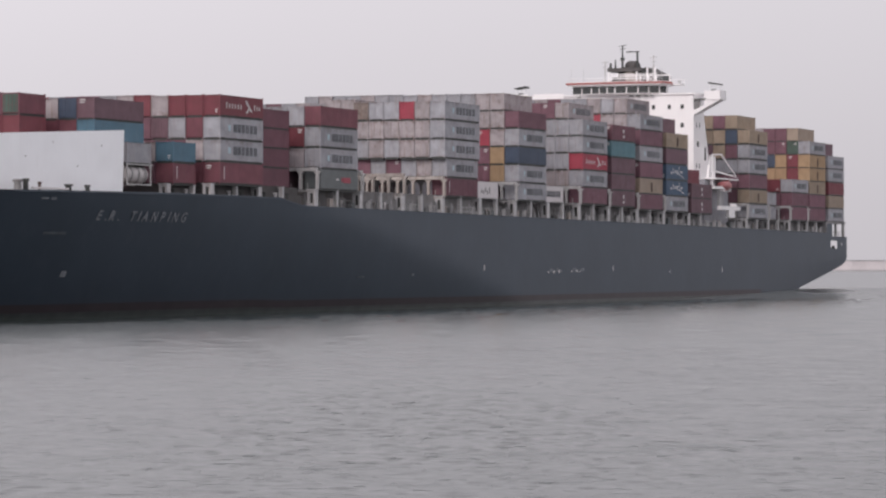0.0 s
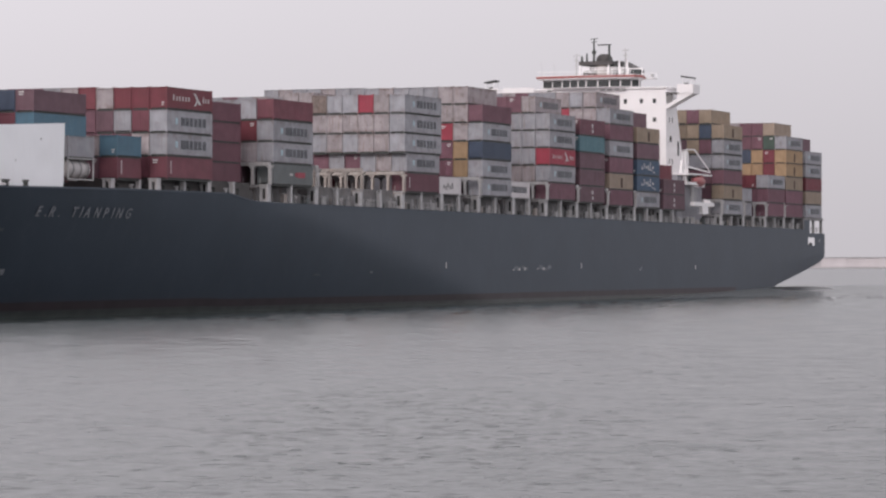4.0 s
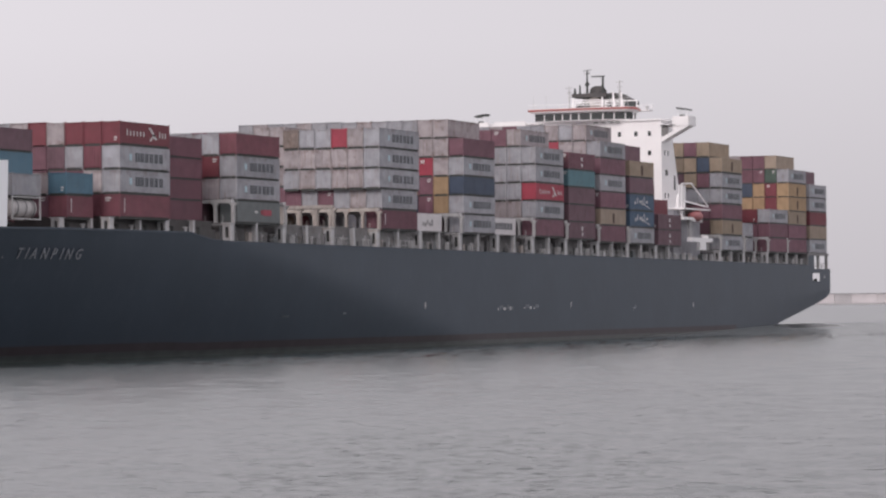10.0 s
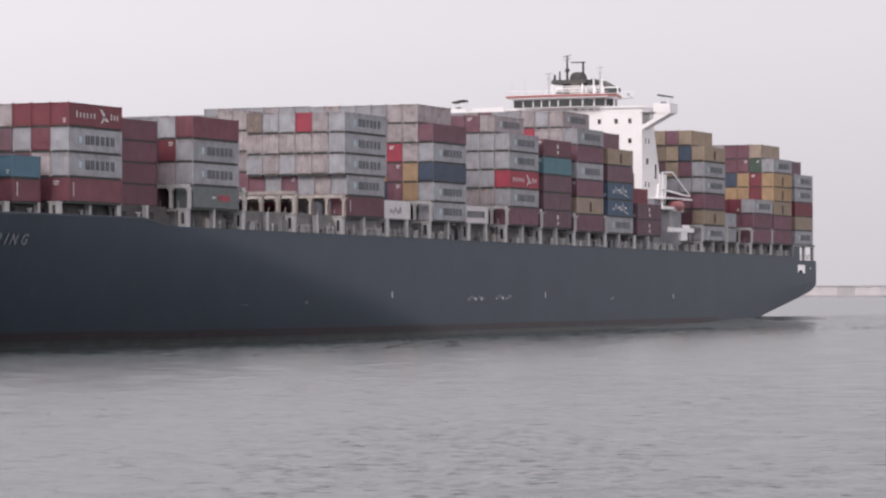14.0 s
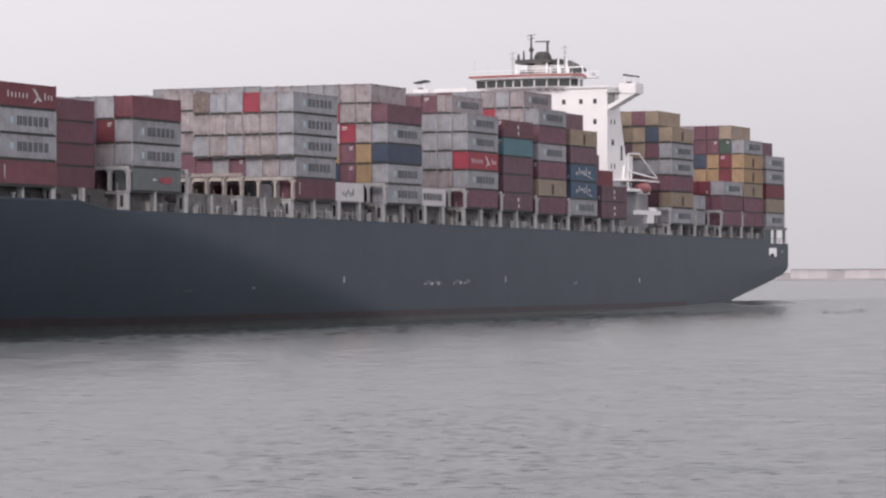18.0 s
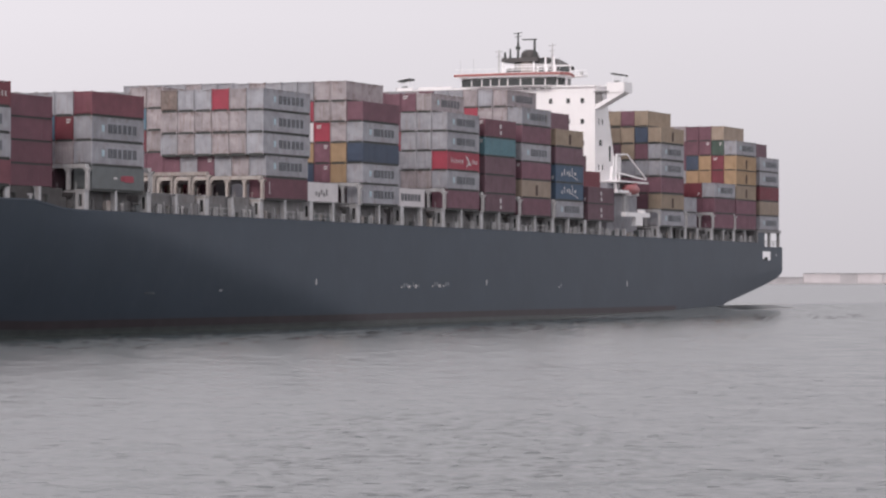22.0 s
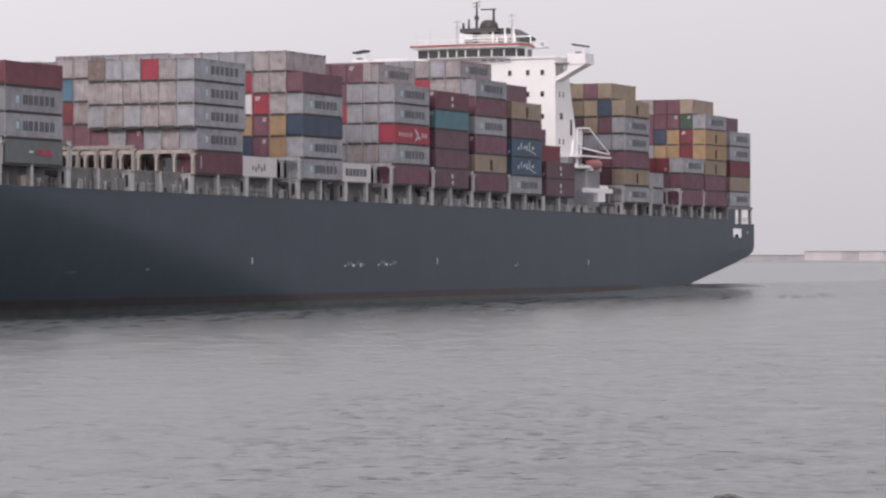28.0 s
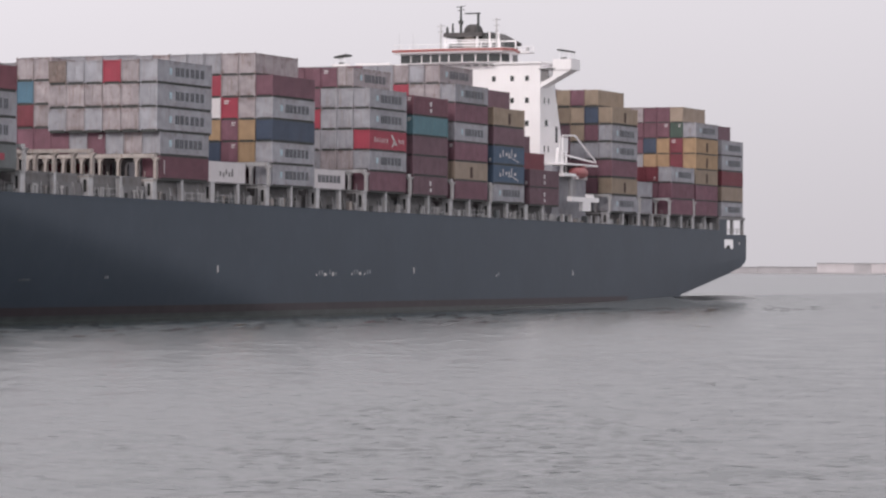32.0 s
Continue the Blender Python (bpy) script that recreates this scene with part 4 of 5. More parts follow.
def tank_container(x, y, z):
    t = new("tank_container")
    t.location = (x, y, z)
    tagged(t, "white tank container in a grey steel frame", "container", "containers on the ship")
    ring = Shape()
    prof = [(0.25, 0.45), (0.4, 0.95), (0.65, 1.1), (1.9, 1.12), (1.95, 1.16), (2.05, 1.16), (2.1, 1.12), (3.9, 1.12), (3.95, 1.16), (4.05, 1.16), (4.1, 1.12), (5.4, 1.1), (5.65, 0.95), (5.8, 0.45)]
    k = 18
    for px, pr in prof:
        for i in range(k):
            a = 2 * math.pi * i / k
            ring.v.append((px, 1.22 + pr * math.cos(a), 1.32 + pr * math.sin(a)))
    for i in range(len(prof) - 1):
        for j in range(k):
            ring.f.append((i * k + j, (i + 1) * k + j, (i + 1) * k + (j + 1) % k, i * k + (j + 1) % k))
            ring.s.append(0)
    ring.f += [tuple(range(k)), tuple(range(len(ring.v) - k, len(ring.v)))]
    ring.s += [0, 0]
    part("tank", ring.mesh("tank", [TANK], smooth=True), None, t)
    for a in (1.2, 3.0, 4.75):
        band = Shape()
        for i in range(18):
            u, v = 2 * math.pi * i / 18, 2 * math.pi * (i + 1) / 18
            band.poly([(a, 1.22 + 1.175 * math.cos(u), 1.32 + 1.175 * math.sin(u)), (a + 0.3, 1.22 + 1.175 * math.cos(u), 1.32 + 1.175 * math.sin(u)),
                       (a + 0.3, 1.22 + 1.175 * math.cos(v), 1.32 + 1.175 * math.sin(v)), (a, 1.22 + 1.175 * math.cos(v), 1.32 + 1.175 * math.sin(v))])
        part("band", band, COAMING, t)
    for a in (0, 5.9):
        for b in (0, 2.28):
            part("post", Shape().box(a, a + 0.16, b, b + 0.16, 0, 2.6), STEEL, t)
    for b in (0, 2.28):
        part("rail", Shape().box(0.16, 5.9, b, b + 0.12, 0.0, 0.15), STEEL, t)
        part("rail", Shape().box(0.16, 5.9, b, b + 0.12, 2.45, 2.59), STEEL, t)
    return aboard(t)


tank_container(-95.1, 1.75, 16.35)

# ---- deck furniture ----
def pedestal_mesh(w, h, slot):
    """A container support on the deck edge; the wide ones have an upright slot closed by a dark plate."""
    sh = Shape()
    if slot:
        sh.box(0, w, 0, 0.36, 0, h).box(0, w, 0.84, 1.2, 0, h)
        sh.box(0.02, w - 0.02, 0.36, 0.84, h * 0.86, h).box(0.02, w - 0.02, 0.36, 0.84, 0, h * 0.42)
        # dark plate stands in for the shade inside the slot
        sh.box(w * 0.35, w * 0.5, 0.36, 0.84, h * 0.42, h * 0.86, 1)
        sh.prism([(0.0, h), (1.2, h), (1.38, h + 0.14), (-0.04, h + 0.14)], "x", -0.12, w + 0.12)
    else:
        sh.box(0, w, 0, 0.62, 0, h)
        sh.prism([(0.0, h), (0.62, h), (0.85, h + 0.14), (-0.04, h + 0.14)], "x", -0.05, w + 0.05)
    return sh.mesh("pedestal", [POST, DARK])


def deck_z(x):
    return sheer(x) - 0.9


order = ["Z", "A", "A2", "B", "M1", "M2", "C", "C2", "D", "D2", "E", "F", "G", "H", "H2", "I", "I2", "J1", "J", "K"]
places = dict((k, (v[0], v[1])) for k, v in BAYS.items())
places["M1"], places["M2"] = (-29.5, 16.95), (-14.8, 16.95)
for k in order:
    bx, bz = places[k]
    y0 = max(0.03, inset(bx - 1.85, sheer(bx)) + 0.1) if k not in ("Z",) else 2.2
    d0 = deck_z(bx)
    if k != "K":
        wide_p = pedestal_mesh(0.9, bz - d0 - 0.15, True)
        part("pedestal", wide_p, None, ship, "slotted pale grey container pedestal", at=(bx - 1.5, y0, d0))
        thin = pedestal_mesh(0.4, bz - d0 - 0.15, False)
        part("pedestal", thin, None, ship, at=(bx + 5.6, y0, d0))
    if k == "K":
        continue
    # hatch cover and its coaming, set back behind the side passage
    loaded = k not in ("M1", "M2", "C", "A", "A2", "Z")
    back = 2.3 if loaded else 1.0
    # forward of x = -50 black paint stands in for shade under the stacks
    part("hatch_cover", Shape().box(bx - 0.1, bx + 12.3, y0 + back, 2 * MID - y0 - back, bz - 1.0, bz - 0.02), HATCH if bx > -50 else OLIVE, ship)
    part("hatch_coaming", Shape().box(bx - 0.6, bx + 12.8, y0 + back - 0.2, 2 * MID - y0 - back + 0.2, d0, bz - 1.0), COAMING if bx > -50 else OLIVE, ship)
    if k in ("Z", "A", "A2"):                        # bitts in the space under the forward stacks, its shade painted black
        for i in range(3):
            xx = bx + 1.6 + i * 3.4
            part("mooring_bitt", Shape().rod((xx, y0 + 0.9, d0), (xx, y0 + 0.9, d0 + 1.5), 0.3, 8).rod((xx, y0 + 0.9, d0 + 1.35), (xx, y0 + 0.9, d0 + 1.55), 0.4, 8), DARK if i != 1 else POST, ship)
        continue
    for i in range(7):
        xx = bx + 0.3 + i * 1.75
        if i % 2 == 0:
            yb = y0 + back - 0.2
            part("coaming_stay", Shape().prism([(yb - 0.4, d0), (yb, d0), (yb, bz - 1.05), (yb - 0.12, bz - 1.05)], "x", xx, xx + 0.14), STEEL, ship)
        pick = rng.random()
        if pick < 0.3:
            part("deck_locker", Shape().box(xx + 0.3, xx + rng.uniform(0.9, 1.5), y0 + 0.35, y0 + 0.85, d0, d0 + rng.uniform(1.4, 2.1)), rng.choice((STEEL, STEEL, CREAM, COAMING, COAMING, PAINTS["D"])), ship)
        elif pick < 0.6:
            z0 = d0 + rng.uniform(0.85, 1.0)
            part("vent_opening", Shape().box(xx + 0.3, xx + rng.uniform(0.8, 1.4), y0 + back - 0.28, y0 + back - 0.21, z0, z0 + 0.6), DARK, ship)
        elif pick < 0.85:
            part("air_pipe", Shape().rod((xx + 0.7, y0 + 0.5, d0), (xx + 0.7, y0 + 0.5, d0 + 1.6), 0.12, 6).rod((xx + 0.7, y0 + 0.5, d0 + 1.6), (xx + 0.7, y0 + 0.5, d0 + 1.9), 0.23, 6), rng.choice((STEEL, CREAM, PALE)), ship)
    # open rails between the pedestals
    for a, b in ((bx + 0.1, bx + 5.2), (bx + 6.8, bx + 11.9)):
        n_post = rng.choice((3, 4, 4, 5))
        if rng.random() < 0.35:
            continue
        rails = Shape()
        for h in (1.25, 1.9):
            rails.box(a, b, y0 + 0.16, y0 + 0.22, d0 + h - 0.035, d0 + h + 0.035)
        for i in range(n_post):
            px = a + (b - a) * i / (n_post - 1)
            rails.box(px - 0.05, px + 0.05, y0 + 0.15, y0 + 0.23, d0, d0 + 1.98)
        part("deck_rail", rails, rng.choice((STEEL, COAMING, COAMING)), ship)
        if rng.random() < 0.55:                      # a chock: an upright ring in the bulwark
            cx = a + rng.uniform(0.8, 3.6)
            part("mooring_chock", Shape().box(cx, cx + 0.22, y0, y0 + 0.3, d0, d0 + 2.0).box(cx + 0.7, cx + 0.92, y0, y0 + 0.3, d0, d0 + 2.0)
                 .box(cx, cx + 0.92, y0 + 0.01, y0 + 0.29, d0 + 1.8, d0 + 2.02).box(cx + 0.2, cx + 0.72, y0 + 0.22, y0 + 0.28, d0, d0 + 1.8, 1), STEEL, ship)
    part("outer_beam", Shape().box(bx - 0.1, bx + 12.3, y0 + 0.1, y0 + 0.5, bz - 0.16, bz - 0.01), COAMING, ship)
    if loaded:
        part("passage_ceiling", Shape().box(bx - 0.1, bx + 12.3, y0 + 0.5, y0 + back, bz - 0.12, bz - 0.03), COAMING, ship)


def lashing_bridge(x, z, tall, first, mat, label):
    top = Shape().box(x - 0.45, x + 0.35, first * PITCH, 2 * MID, z + tall - 0.55, z + tall - 0.1)
    lb = part("lashing_bridge", top, mat, ship, label)
    leg = Shape().box(-0.3, 0.25, -0.16, 0.16, z - 0.05, z + tall - 0.55)
    leg.prism([(0.16, z + tall - 0.55), (0.16, z + tall - 1.0), (0.55, z + tall - 0.55)], "x", -0.3, 0.25)
    leg.prism([(-0.16, z + tall - 0.55), (-0.55, z + tall - 0.55), (-0.16, z + tall - 1.0)], "x", -0.3, 0.25)
    me = leg.mesh("leg", [mat])
    for r in range(first, 18):
        part("leg", me, None, lb, at=(x, r * PITCH - 0.04, 0))
    part("walkway", Shape().box(x - 0.5, x + 0.4, first * PITCH, 2 * MID, z - 0.35, z - 0.2), mat, lb)
    for r in range(first, 17, 1):
        part("rail_post", Shape().box(x - 0.48, x - 0.42, r * PITCH + 1.2, r * PITCH + 1.26, z - 0.2, z + 0.85), mat, lb)
    return lb


for k in order:
    bx, bz = places[k]
    if k in ("Z", "K", "H2"):
        continue
    pale = k in ("C", "M2")
    lashing_bridge(bx - 1.05, bz, 3.0, 3 if k in ("A", "A2") else 1 if k in ("C2", "D2") else 0, CREAM if pale else STEEL, "pale steel lashing bridge with arched openings between container bays")

# ---- the white screen on the forecastle ----
scr = Shape()
pa, pb = (-96.7, 1.5), (-121.8, 5.3)
top_a, top_b = 22.9, 21.6
FOOT = 15.1
scr.poly([(pa[0], pa[1], FOOT), (pb[0], pb[1], FOOT), (pb[0], pb[1], top_b), (pa[0] + 0.35, pa[1], top_a)])
scr.poly([(pa[0], pa[1] + 0.12, FOOT), (pb[0], pb[1] + 0.12, FOOT), (pb[0], pb[1] + 0.12, top_b), (pa[0] + 0.35, pa[1] + 0.12, top_a)])
scr.poly([(pa[0] + 0.35, pa[1], top_a), (pb[0], pb[1], top_b), (pb[0], pb[1] + 0.12, top_b), (pa[0] + 0.35, pa[1] + 0.12, top_a)])
scr.poly([(pa[0], pa[1], FOOT), (pa[0] + 0.35, pa[1], top_a), (pa[0] + 0.35, pa[1] + 0.12, top_a), (pa[0], pa[1] + 0.12, FOOT)])
screen = part("wave_screen", scr, SCREEN, ship, "tall white painted wave screen with rust at its foot")

for f, z, r in ((0.16, 20.9, 0.10), (0.34, 18.3, 0.09), (0.72, 19.2, 0.10), (0.52, 21.0, 0.06)):
    x, y = pa[0] + (pb[0] - pa[0]) * f, pa[1] + (pb[1] - pa[1]) * f
    part("rust_spot", Shape().rod((x, y - 0.03, z), (x, y + 0.03, z), r, 8), COAMING, screen)


def bow_edge(x, inboard=0.35):
    return (x, -0.2 + inset(x, 15.4) + inboard, 15.22)


for x, w, h, mat, nm in ((-105.2, 0.95, 0.85, DARK, "bollard"), (-109.2, 1.3, 0.85, DARK, "fairlead"), (-114.9, 0.6, 1.0, RUST, "roller"), (-117.5, 1.1, 1.3, DARK, "winch"), (-118.9, 1.5, 1.2, COAMING, "mooring_drum")):
    e = bow_edge(x)
    f_ = Shape()
    f_.rod((x, e[1], e[2]), (x, e[1], e[2] + h * 0.75), w * 0.32, 8, w * 0.28)
    f_.rod((x, e[1], e[2] + h * 0.75), (x, e[1], e[2] + h), w * 0.42, 8, w * 0.40)
    part(nm, f_, mat, ship)
e0, e1 = bow_edge(-116.5, 0.2), bow_edge(-109.3, 0.2)
part("gangway_rail", Shape().rod((e0[0], e0[1], 15.5), (e1[0], e1[1], 15.5), 0.15), PAINTS["w"], ship)

# ---- accommodation and bridge ----
house_shape = Shape()
house_shape.prism([(134.5, 14.2), (147.0, 14.2), (145.0, 24.5), (141.2, 34.5), (140.3, 39.2), (134.5, 39.2)], "y", 5.5, 37.3)
# outline above is in x and z
house = part("accommodation", house_shape, WHITE, ship, "tall white accommodation block with small square windows")


def window(x, y, z, w, h, facing):
    if facing == "x":
        fr = Shape().box(x - 0.05, x + 0.02, y - w / 2 - 0.08, y + w / 2 + 0.08, z - h / 2 - 0.08, z + h / 2 + 0.08)
        pn = Shape().box(x - 0.07, x - 0.04, y - w / 2, y + w / 2, z - h / 2, z + h / 2)
    else:
        fr = Shape().box(x - w / 2 - 0.08, x + w / 2 + 0.08, y - 0.05, y + 0.02, z - h / 2 - 0.08, z + h / 2 + 0.08)
        pn = Shape().box(x - w / 2, x + w / 2, y - 0.07, y - 0.04, z - h / 2, z + h / 2)
    f = part("window", fr, WHITE, house)
    return f, pn


for z in (36.85, 33.3, 29.6, 26.0, 22.4):
    for y in (7.8, 10.4, 13.6, 21.4, 25.6, 29.2, 32.4, 35.0):
        f, pn = window(134.5, y, z, 0.62, 0.85, "x")
        part("pane", pn, GLASS, f)
for z in (37.0, 33.3, 25.5, 22.0, 19.0):
    for x in (136.2, 137.9):
        f, pn = window(x, 5.5, z, 0.5, 0.95, "y")
        part("pane", pn, GLASS, f)
f, pn = window(137.0, 5.5, 29.7, 1.3, 1.05, "y")
part("pane", pn, GLASS, f)
f, pn = window(141.5, 5.5, 28.0, 0.9, 2.6, "y")
part("pane", pn, GLASS, f)
part("wing_bulwark", Shape().box(134.1, 134.35, 32.0, 38.3, 38.1, 39.85), WHITE, ship)
part("roof_edge", Shape().box(134.2, 140.6, 5.2, 37.6, 39.2, 39.5), WHITE, ship)
FRONT = [(134.3, 30.2), (133.5, 26.0), (133.1, 21.0), (133.4, 16.4), (134.2, 12.3), (135.6, 11.3)]
wheel = part("wheelhouse", Shape().prism(FRONT + [(141.0, 13.0), (141.0, 30.1)], "z", 39.5, 41.3), WHITE, ship, "white wheelhouse with a bowed band of large windows")
for (xa, ya), (xb, yb) in zip(FRONT, FRONT[1:]):
    run = math.hypot(xb - xa, yb - ya)
    ux, uy = (xb - xa) / run, (yb - ya) / run
    count = max(1, round(run / 2.0))
    for k in range(count):
        lo, hi = (k / count) * run + 0.13, ((k + 1) / count) * run - 0.13
        quad = []
        for d, off in ((lo, 0.02), (hi, 0.02), (hi, 0.07), (lo, 0.07)):
            quad.append((xa + ux * d + uy * off, ya + uy * d - ux * off))
        part("pane", Shape().prism(quad, "z", 39.66, 40.92), GLASS, wheel)
for y in (28.4, 17.6, 16.2, 14.6, 13.4):
    part("front_vent", Shape().box(133.85, 134.15, y, y + 0.8, 38.98, 39.2), COAMING, wheel)
ROOF = [(133.2, 31.2), (132.6, 26.0), (132.3, 21.0), (132.6, 16.2), (133.2, 11.4), (135.4, 10.3), (141.6, 12.0), (141.6, 31.3)]
part("roof_fascia", Shape().prism([(x * 0.97 + 137.0 * 0.03, y * 0.97 + 21.0 * 0.03) for x, y in ROOF], "z", 41.15, 41.42), WHITE, ship)
part("roof_band", Shape().prism(ROOF, "z", 41.42, 41.78), REDBAND, ship, "red painted edge of the bridge roof")
part("bridge_roof", Shape().prism([(x * 0.985 + 137.0 * 0.015, y * 0.985 + 21.0 * 0.015) for x, y in ROOF], "z", 41.78, 41.88), WHITE, ship)
for s in (0, 1):
    def my(y):
        return y if s == 0 else 2 * MID - y
    sh = Shape()
    tip = 0.15
    lo, hi = sorted((my(tip), my(5.5)))
    sh.box(134.5, 138.0, lo, hi, 38.1, 38.4)
    part("wing_deck", sh, WHITE, ship)
    lo, hi = sorted((my(tip), my(3.3)))
    part("wing_bulwark", Shape().box(134.3, 134.5, lo, hi, 38.1, 39.85), WHITE, ship)
    part("wing_bulwark", Shape().box(138.0, 138.15, lo, hi, 38.1, 39.8), WHITE, ship)
    lo, hi = sorted((my(tip - 0.08), my(tip + 0.07)))
    part("wing_end", Shape().box(134.3, 138.1, lo, hi, 38.1, 39.85), WHITE, ship)
    out = [(my(tip), 38.1), (my(tip), 38.7), (my(5.5), 36.1), (my(5.5), 35.3)]
    part("wing_bracket", Shape().prism(out, "x", 134.6, 137.4), WHITE, ship)
    part("wing_plate", Shape().prism([(my(tip), 38.4), (my(3.3), 38.4), (my(3.3), 36.5), (my(tip), 38.1)], "x", 134.45, 134.58), WHITE, ship)
    lo, hi = sorted((my(2.9), my(5.6)))
    part("door_hood", Shape().box(134.2, 136.4, lo, hi, 38.2, 38.34), DARK, ship)
    part("wing_door", Shape().box(134.62, 134.7, *sorted((my(4.2), my(5.5))), 36.3, 38.1), COAMING, ship)
    part("wing_awning", Shape().prism([(my(0.35), 40.9), (my(2.6), 41.2), (my(2.6), 41.5), (my(0.35), 41.14)], "x", 134.4, 136.8), DARK, ship)
    for y in (0.6, 2.3):
        for x in (134.6, 136.6):
            part("awning_post", Shape().rod((x, my(y), 39.8), (x, my(y), 41.05), 0.045), WHITE, ship)
    part("wing_console", Shape().box(134.55, 135.2, *sorted((my(1.2), my(2.0))), 39.8, 40.1), DARK, ship)
    part("wing_rail", Shape().rod((134.5, my(3.3), 39.3), (134.5, my(5.5), 39.4), 0.06), WHITE, ship)

# compass deck, funnel top and masts
part("funnel", Shape().prism([(15.6, 43.2), (24.3, 43.3), (24.3, 44.5), (20.5, 44.8), (18.4, 45.3), (15.6, 43.8)], "x", 144.0, 151.0), OLIVE, ship, "dark funnel casing behind the bridge")
part("casing", Shape().box(143.5, 151.5, 13.0, 30.0, 14.2, 39.3), WHITE, ship)
part("funnel_base", Shape().box(144.2, 150.8, 16.2, 23.6, 39.3, 43.2), COAMING, ship)
for i in range(5):
    part("louvre", Shape().box(144.05, 144.2, 16.4 + i * 1.4, 17.4 + i * 1.4, 42.0, 43.0), OLIVE, ship)
part("roof_platform", Shape().box(141.6, 144.0, 10.4, 15.0, 41.5, 41.7), WHITE, ship)
for y in (10.5, 11.6, 12.7, 13.8, 14.9):
    part("roof_stanchion", Shape().rod((143.9, y, 41.7), (143.9, y, 42.7), 0.045, 4), WHITE, ship)
for z in (42.2, 42.7):
    part("roof_rail", Shape().rod((143.9, 10.5, z), (143.9, 14.9, z), 0.045, 4), WHITE, ship)
part("search_light", Shape().rod((142.4, 11.0, 41.7), (142.4, 11.0, 42.4), 0.28, 8, 0.34), STEEL, ship)
dome = Shape()
for i in range(7):
    a = i / 6 * math.pi / 2
    for j in range(14):
        b = 2 * math.pi * j / 14
        dome.v.append((142.5 + 1.4 * math.cos(a) ** 0.6 * math.cos(b), 20.7 + 1.65 * math.cos(a) ** 0.6 * math.sin(b), 45.0 + 1.5 * math.sin(a)))
for i in range(6):
    for j in range(14):
        dome.f.append((i * 14 + j, i * 14 + (j + 1) % 14, (i + 1) * 14 + (j + 1) % 14, (i + 1) * 14 + j))
        dome.s.append(0)
part("mast_dome", dome, OLIVE, ship)
part("flag_locker", Shape().box(140.7, 143.0, 21.7, 24.4, 41.9, 43.2), DARK, ship, "dark glazed locker under the radar platform")
part("signal_lamp", Shape().rod((140.6, 24.6, 45.0), (140.6, 24.6, 46.0), 0.28, 8, 0.18), DARK, ship)
part("signal_lamp", Shape().rod((140.6, 23.6, 45.0), (140.6, 23.6, 46.6), 0.2, 6, 0.12), DARK, ship)
for y, z, w in ((17.5, 44.4, 1.1), (15.9, 44.5, 0.9), (18.6, 43.6, 0.8)):
    part("deck_gear", Shape().prism([(y, z - 1.0), (y + w, z - 1.0), (y + w * 0.8, z), (y + w * 0.25, z + 0.15)], "x", 141.0, 142.2), DARK, ship)
part("screen_bar", Shape().box(140.5, 140.62, 12.3, 24.6, 43.3, 43.5), WHITE, ship)
part("screen_bar", Shape().box(140.5, 140.62, 12.3, 19.0, 42.0, 42.14), WHITE, ship)
for y0, y1 in ((17.0, 18.3), (15.4, 16.45), (12.6, 14.8)):
    part("screen_panel", Shape().box(140.7, 140.8, y0, y1, 42.15, 43.2), GLASS, ship, "dark glazed screen round the compass deck")
for y in (12.35, 15.1, 16.7, 18.5):
    part("screen_post", Shape().box(140.52, 140.68, y - 0.08, y + 0.08, 41.88, 43.4), WHITE, ship)
part("mast_house", Shape().prism([(18.2, 41.85), (23.4, 41.85), (21.6, 44.3), (20.2, 44.3)], "x", 141.0, 143.4), CREAM, ship)
part("mast_platform", Shape().box(140.4, 144.4, 18.4, 25.2, 44.3, 45.0), OLIVE, ship)
for y in (15.4, 17.0, 19.2, 25.0):
    part("mast_post", Shape().rod((140.6, y, 41.85), (140.6, y, 45.0), 0.16), WHITE, ship)
for z in (42.9, 43.8):
    part("mast_rail", Shape().rod((140.6, 15.0, z - 0.1), (140.6, 25.2, z), 0.09), WHITE, ship)
part("radar_mast", Shape().rod((140.5, 22.1, 45.0), (140.5, 22.1, 49.4), 0.24, 6, 0.12).rod((140.5, 22.1, 46.4), (140.5, 22.1, 47.0), 0.42, 8), DARK, ship)
for z, w in ((46.6, 0.45), (48.6, 0.6), (49.2, 0.8)):
    part("mast_yard", Shape().rod((140.5, 22.1 - w, z + 0.2), (140.5, 22.1 + w, z), 0.07), DARK, ship)
part("radar_mast", Shape().rod((140.5, 19.0, 45.0), (140.5, 19.0, 48.0), 0.22, 6, 0.2), DARK, ship)
part("radar_scanner", Shape().box(140.35, 140.65, 18.6, 21.3, 48.0, 48.22), DARK, ship)
for y, z in ((15.7, 47.3), (25.7, 46.5)):
    part("aerial_mast", Shape().rod((140.5, y, 41.8), (140.5, y, z), 0.2, 5, 0.1), STEEL, ship)
    for k_ in range(3):
        part("mast_yard", Shape().rod((140.5, y - 0.7 + 0.2 * k_, z - 0.3 - k_ * 0.9), (140.5, y + 0.7 - 0.2 * k_, z - 0.4 - k_ * 0.9), 0.075, 4), STEEL, ship)
for y in (28.0, 30.5, 12.0):
    part("whip_aerial", Shape().rod((134.5, y, 41.8), (134.5, y, 44.5), 0.04, 4, 0.02), STEEL, ship)
for y in np.arange(12.1, 31.1, 1.6):
    part("roof_stanchion", Shape().rod((133.2, y, 41.8), (133.2, y, 42.6), 0.035, 4), WHITE, ship)
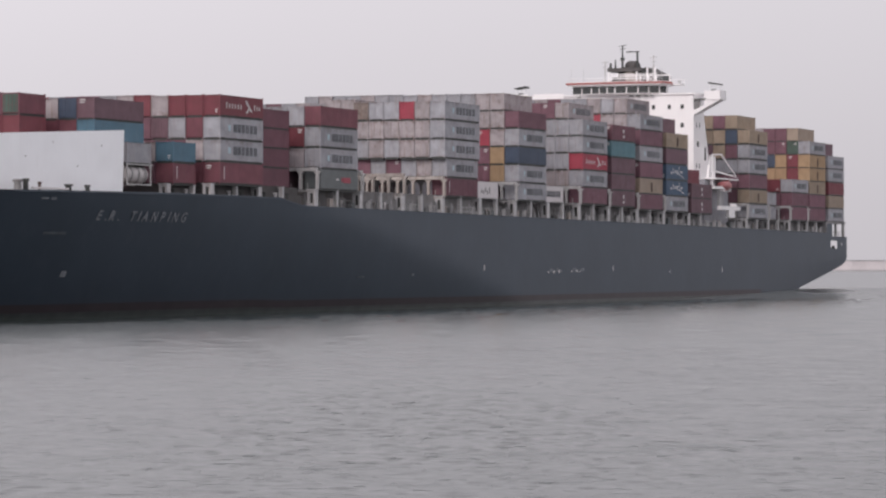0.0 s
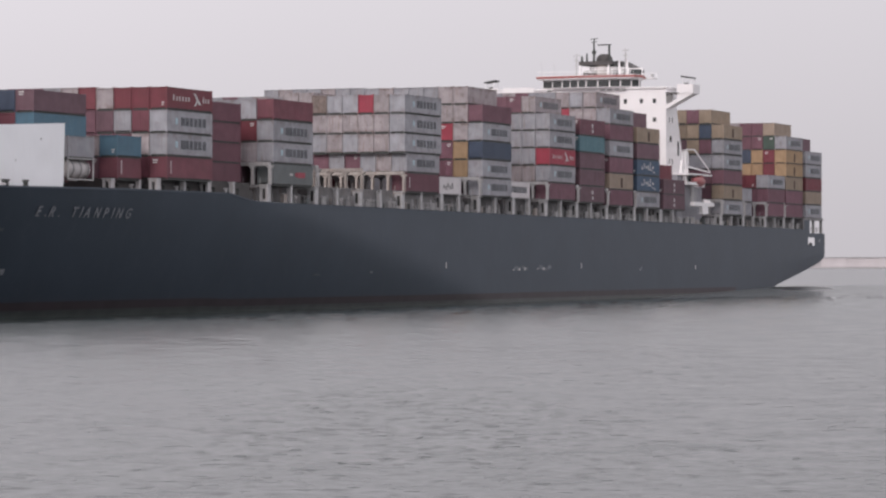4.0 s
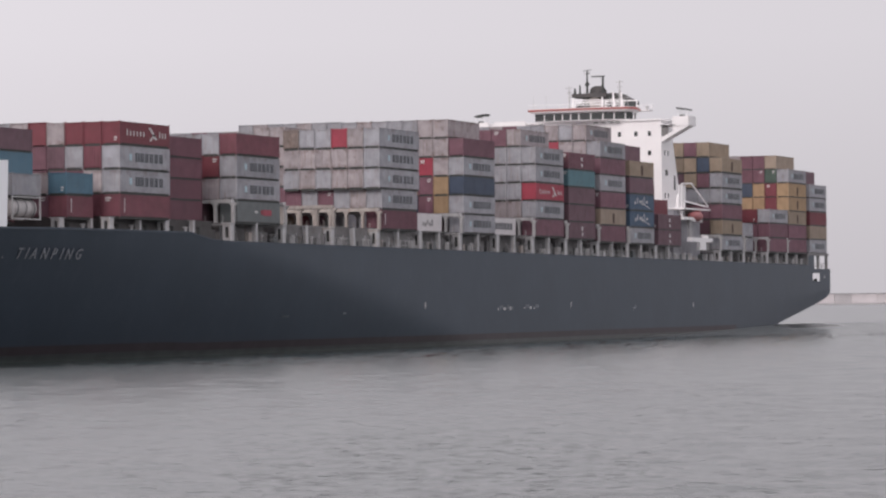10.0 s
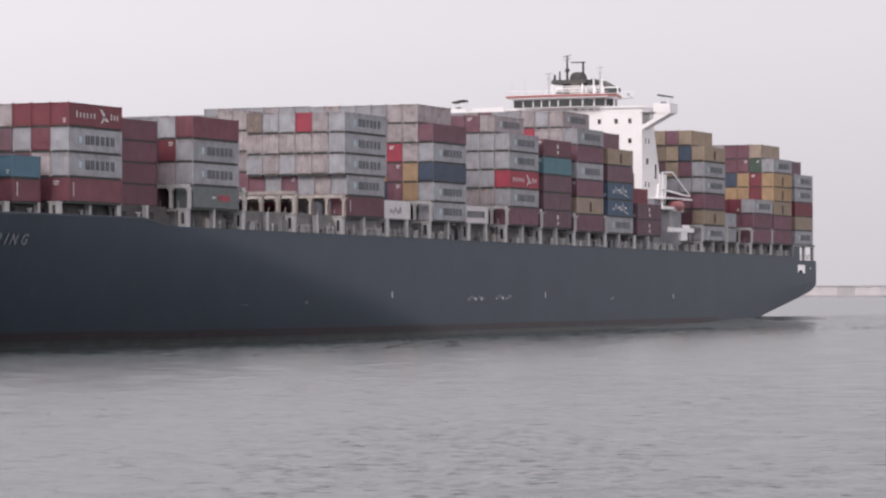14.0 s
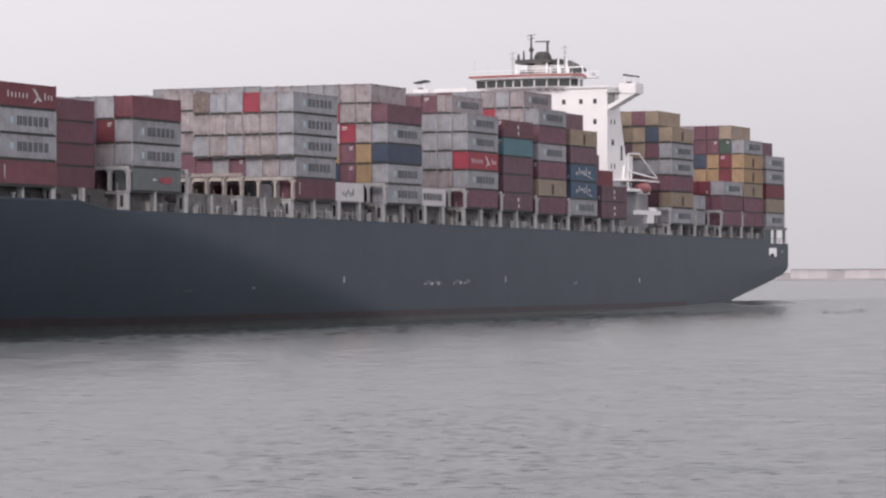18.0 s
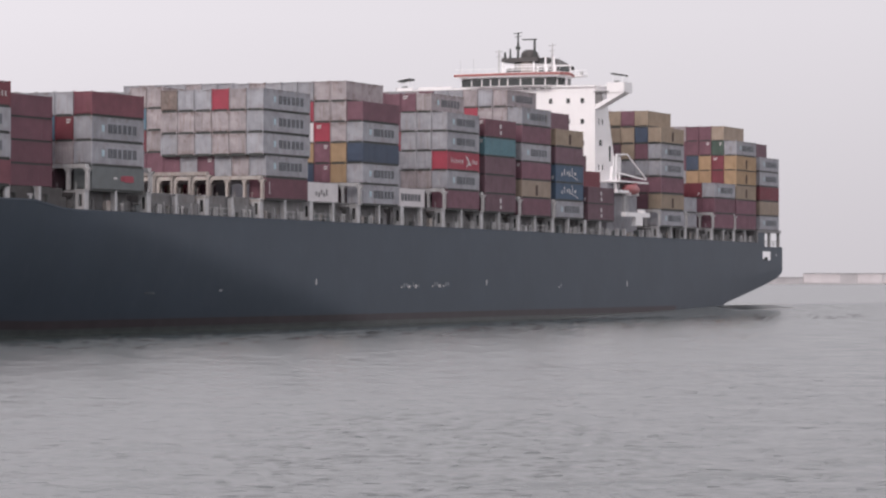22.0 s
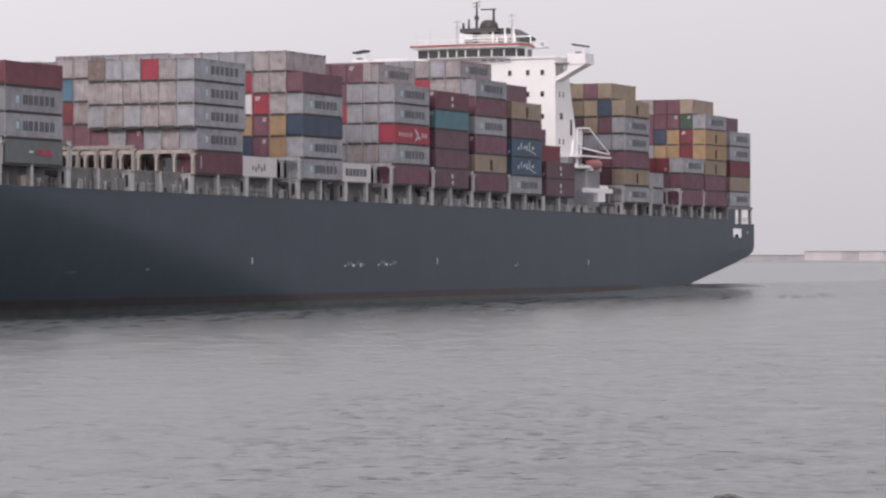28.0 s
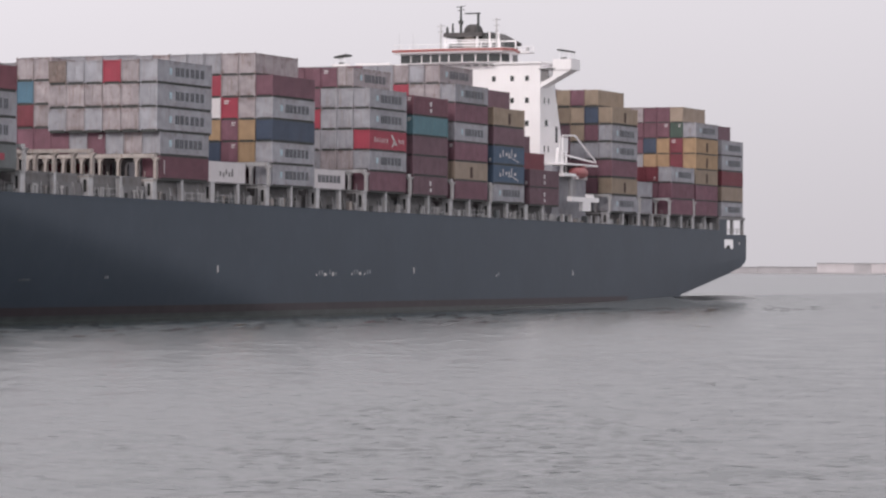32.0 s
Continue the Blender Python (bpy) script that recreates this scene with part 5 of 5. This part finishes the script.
part("roof_rail", Shape().rod((133.2, 12.0, 42.6), (133.2, 31.0, 42.6), 0.04, 4), WHITE, ship)

# boat station beside the house
for pts in (((135.5, 2.2, 24.6), (151.0, 2.2, 23.7)), ((136.0, 2.2, 27.6), (141.5, 2.2, 27.8)), ((141.5, 2.2, 27.8), (151.0, 2.2, 23.9)), ((136.0, 2.2, 27.6), (136.0, 2.2, 21.5))):
    part("davit_arm", Shape().rod(pts[0], pts[1], 0.15, 6), WHITE, ship)
part("boat_deck", Shape().box(134.6, 149.5, 1.2, 5.5, 22.9, 23.2), WHITE, ship)
part("boat_platform", Shape().box(132.5, 138.0, 0.6, 5.5, 21.0, 21.5), WHITE, ship)
part("boat_column", Shape().box(136.9, 137.3, 1.0, 1.5, 17.0, 21.0), STEEL, ship)
part("side_house", Shape().box(134.0, 149.0, 3.2, 5.6, 13.4, 22.8), PAINTS["g"], ship)
part("davit_frame", Shape().box(136.6, 140.2, 2.9, 3.05, 24.9, 27.4).box(137.0, 137.4, 2.85, 3.1, 21.5, 24.9).box(139.4, 139.8, 2.85, 3.1, 21.5, 24.9), WHITE, ship)
part("davit_foot", Shape().prism([(134.8, 23.2), (136.6, 23.2), (136.2, 25.6), (135.5, 25.6)], "y", 2.6, 3.0), WHITE, ship)
for i in range(5):
    part("ladder_rung", Shape().box(137.6, 138.6, 0.95, 1.05, 17.4 + i * 0.7, 17.5 + i * 0.7), STEEL, ship)
for x in (137.6, 138.6):
    part("ladder_side", Shape().box(x - 0.05, x + 0.05, 0.95, 1.05, 16.9, 21.0), STEEL, ship)
part("pilot_platform", Shape().box(134.0, 146.2, -0.25, 0.6, 17.0, 17.75), WHITE, ship, "white cross-shaped boarding platform")
part("pilot_post", Shape().box(139.0, 142.6, -0.22, 0.5, 15.5, 17.0), WHITE, ship)
for x in (131.2, 134.6, 143.4, 146.8):
    part("pedestal", pedestal_mesh(0.4, 2.0, False), None, ship, at=(x, 0.05, deck_z(x)))
for i in range(9):
    x = 132.2 + i * 1.7
    part("deck_locker", Shape().box(x, x + rng.uniform(0.5, 1.1), 1.2, 2.0, deck_z(x), deck_z(x) + rng.uniform(1.2, 2.4)), rng.choice((STEEL, COAMING, CREAM, PAINTS["D"])), ship)
for x in (141.6, 142.9, 144.2):
    part("pilot_winch", Shape().rod((x, 0.0, 17.75), (x - 0.3, 0.2, 18.25), 0.2), WHITE, ship)


def lifeboat(x, y, z):
    lb = new("lifeboat")
    lb.location, lb.scale = (x, y, z), (0.9, 0.8, 0.8)
    tagged(lb, "enclosed orange-red lifeboat under its davit", "lifeboat")
    sh = Shape()
    prof = [(0, 0.15), (0.5, 0.75), (1.6, 1.1), (4.0, 1.25), (6.2, 1.1), (7.2, 0.7), (7.7, 0.15)]
    k = 14
    for px, pr in prof:
        for i_ in range(k):
            a = 2 * math.pi * i_ / k
            sh.v.append((px, pr * math.cos(a), 1.2 + pr * 0.95 * math.sin(a)))
    for i_ in range(len(prof) - 1):
        for j_ in range(k):
            sh.f.append((i_ * k + j_, (i_ + 1) * k + j_, (i_ + 1) * k + (j_ + 1) % k, i_ * k + (j_ + 1) % k))
            sh.s.append(0)
    sh.f += [tuple(range(k)), tuple(range(len(sh.v) - k, len(sh.v)))]
    sh.s += [0, 0]
    part("boat_hull", sh.mesh("boat_hull", [ORANGE], smooth=True), None, lb)
    part("conning_top", Shape().prism([(4.6, 2.2), (6.4, 2.1), (6.1, 2.75), (4.9, 2.75)], "y", -0.5, 0.5), ORANGE, lb)
    part("cradle", Shape().box(1.5, 1.8, -0.9, 0.9, -0.2, 0.5), WHITE, lb)
    part("cradle", Shape().box(5.8, 6.1, -0.9, 0.9, -0.2, 0.5), WHITE, lb)
    return aboard(lb)


lifeboat(138.2, 1.6, 20.8)


# ---- what moves ----
def motions():
    for ob in MOVERS:
        home = ob.matrix_basis.copy()
        walk(ob, [(t, Matrix.Translation((-SPEED * (t - MIDDLE), 0, 0)) @ home) for t in (0.0, 32.0)])
    start = sea.matrix_basis.copy()
    walk(sea, [(t, Matrix.Translation((-0.37 * t, -0.16 * t, 0)) @ start) for t in (0.0, 32.0)])


motions()
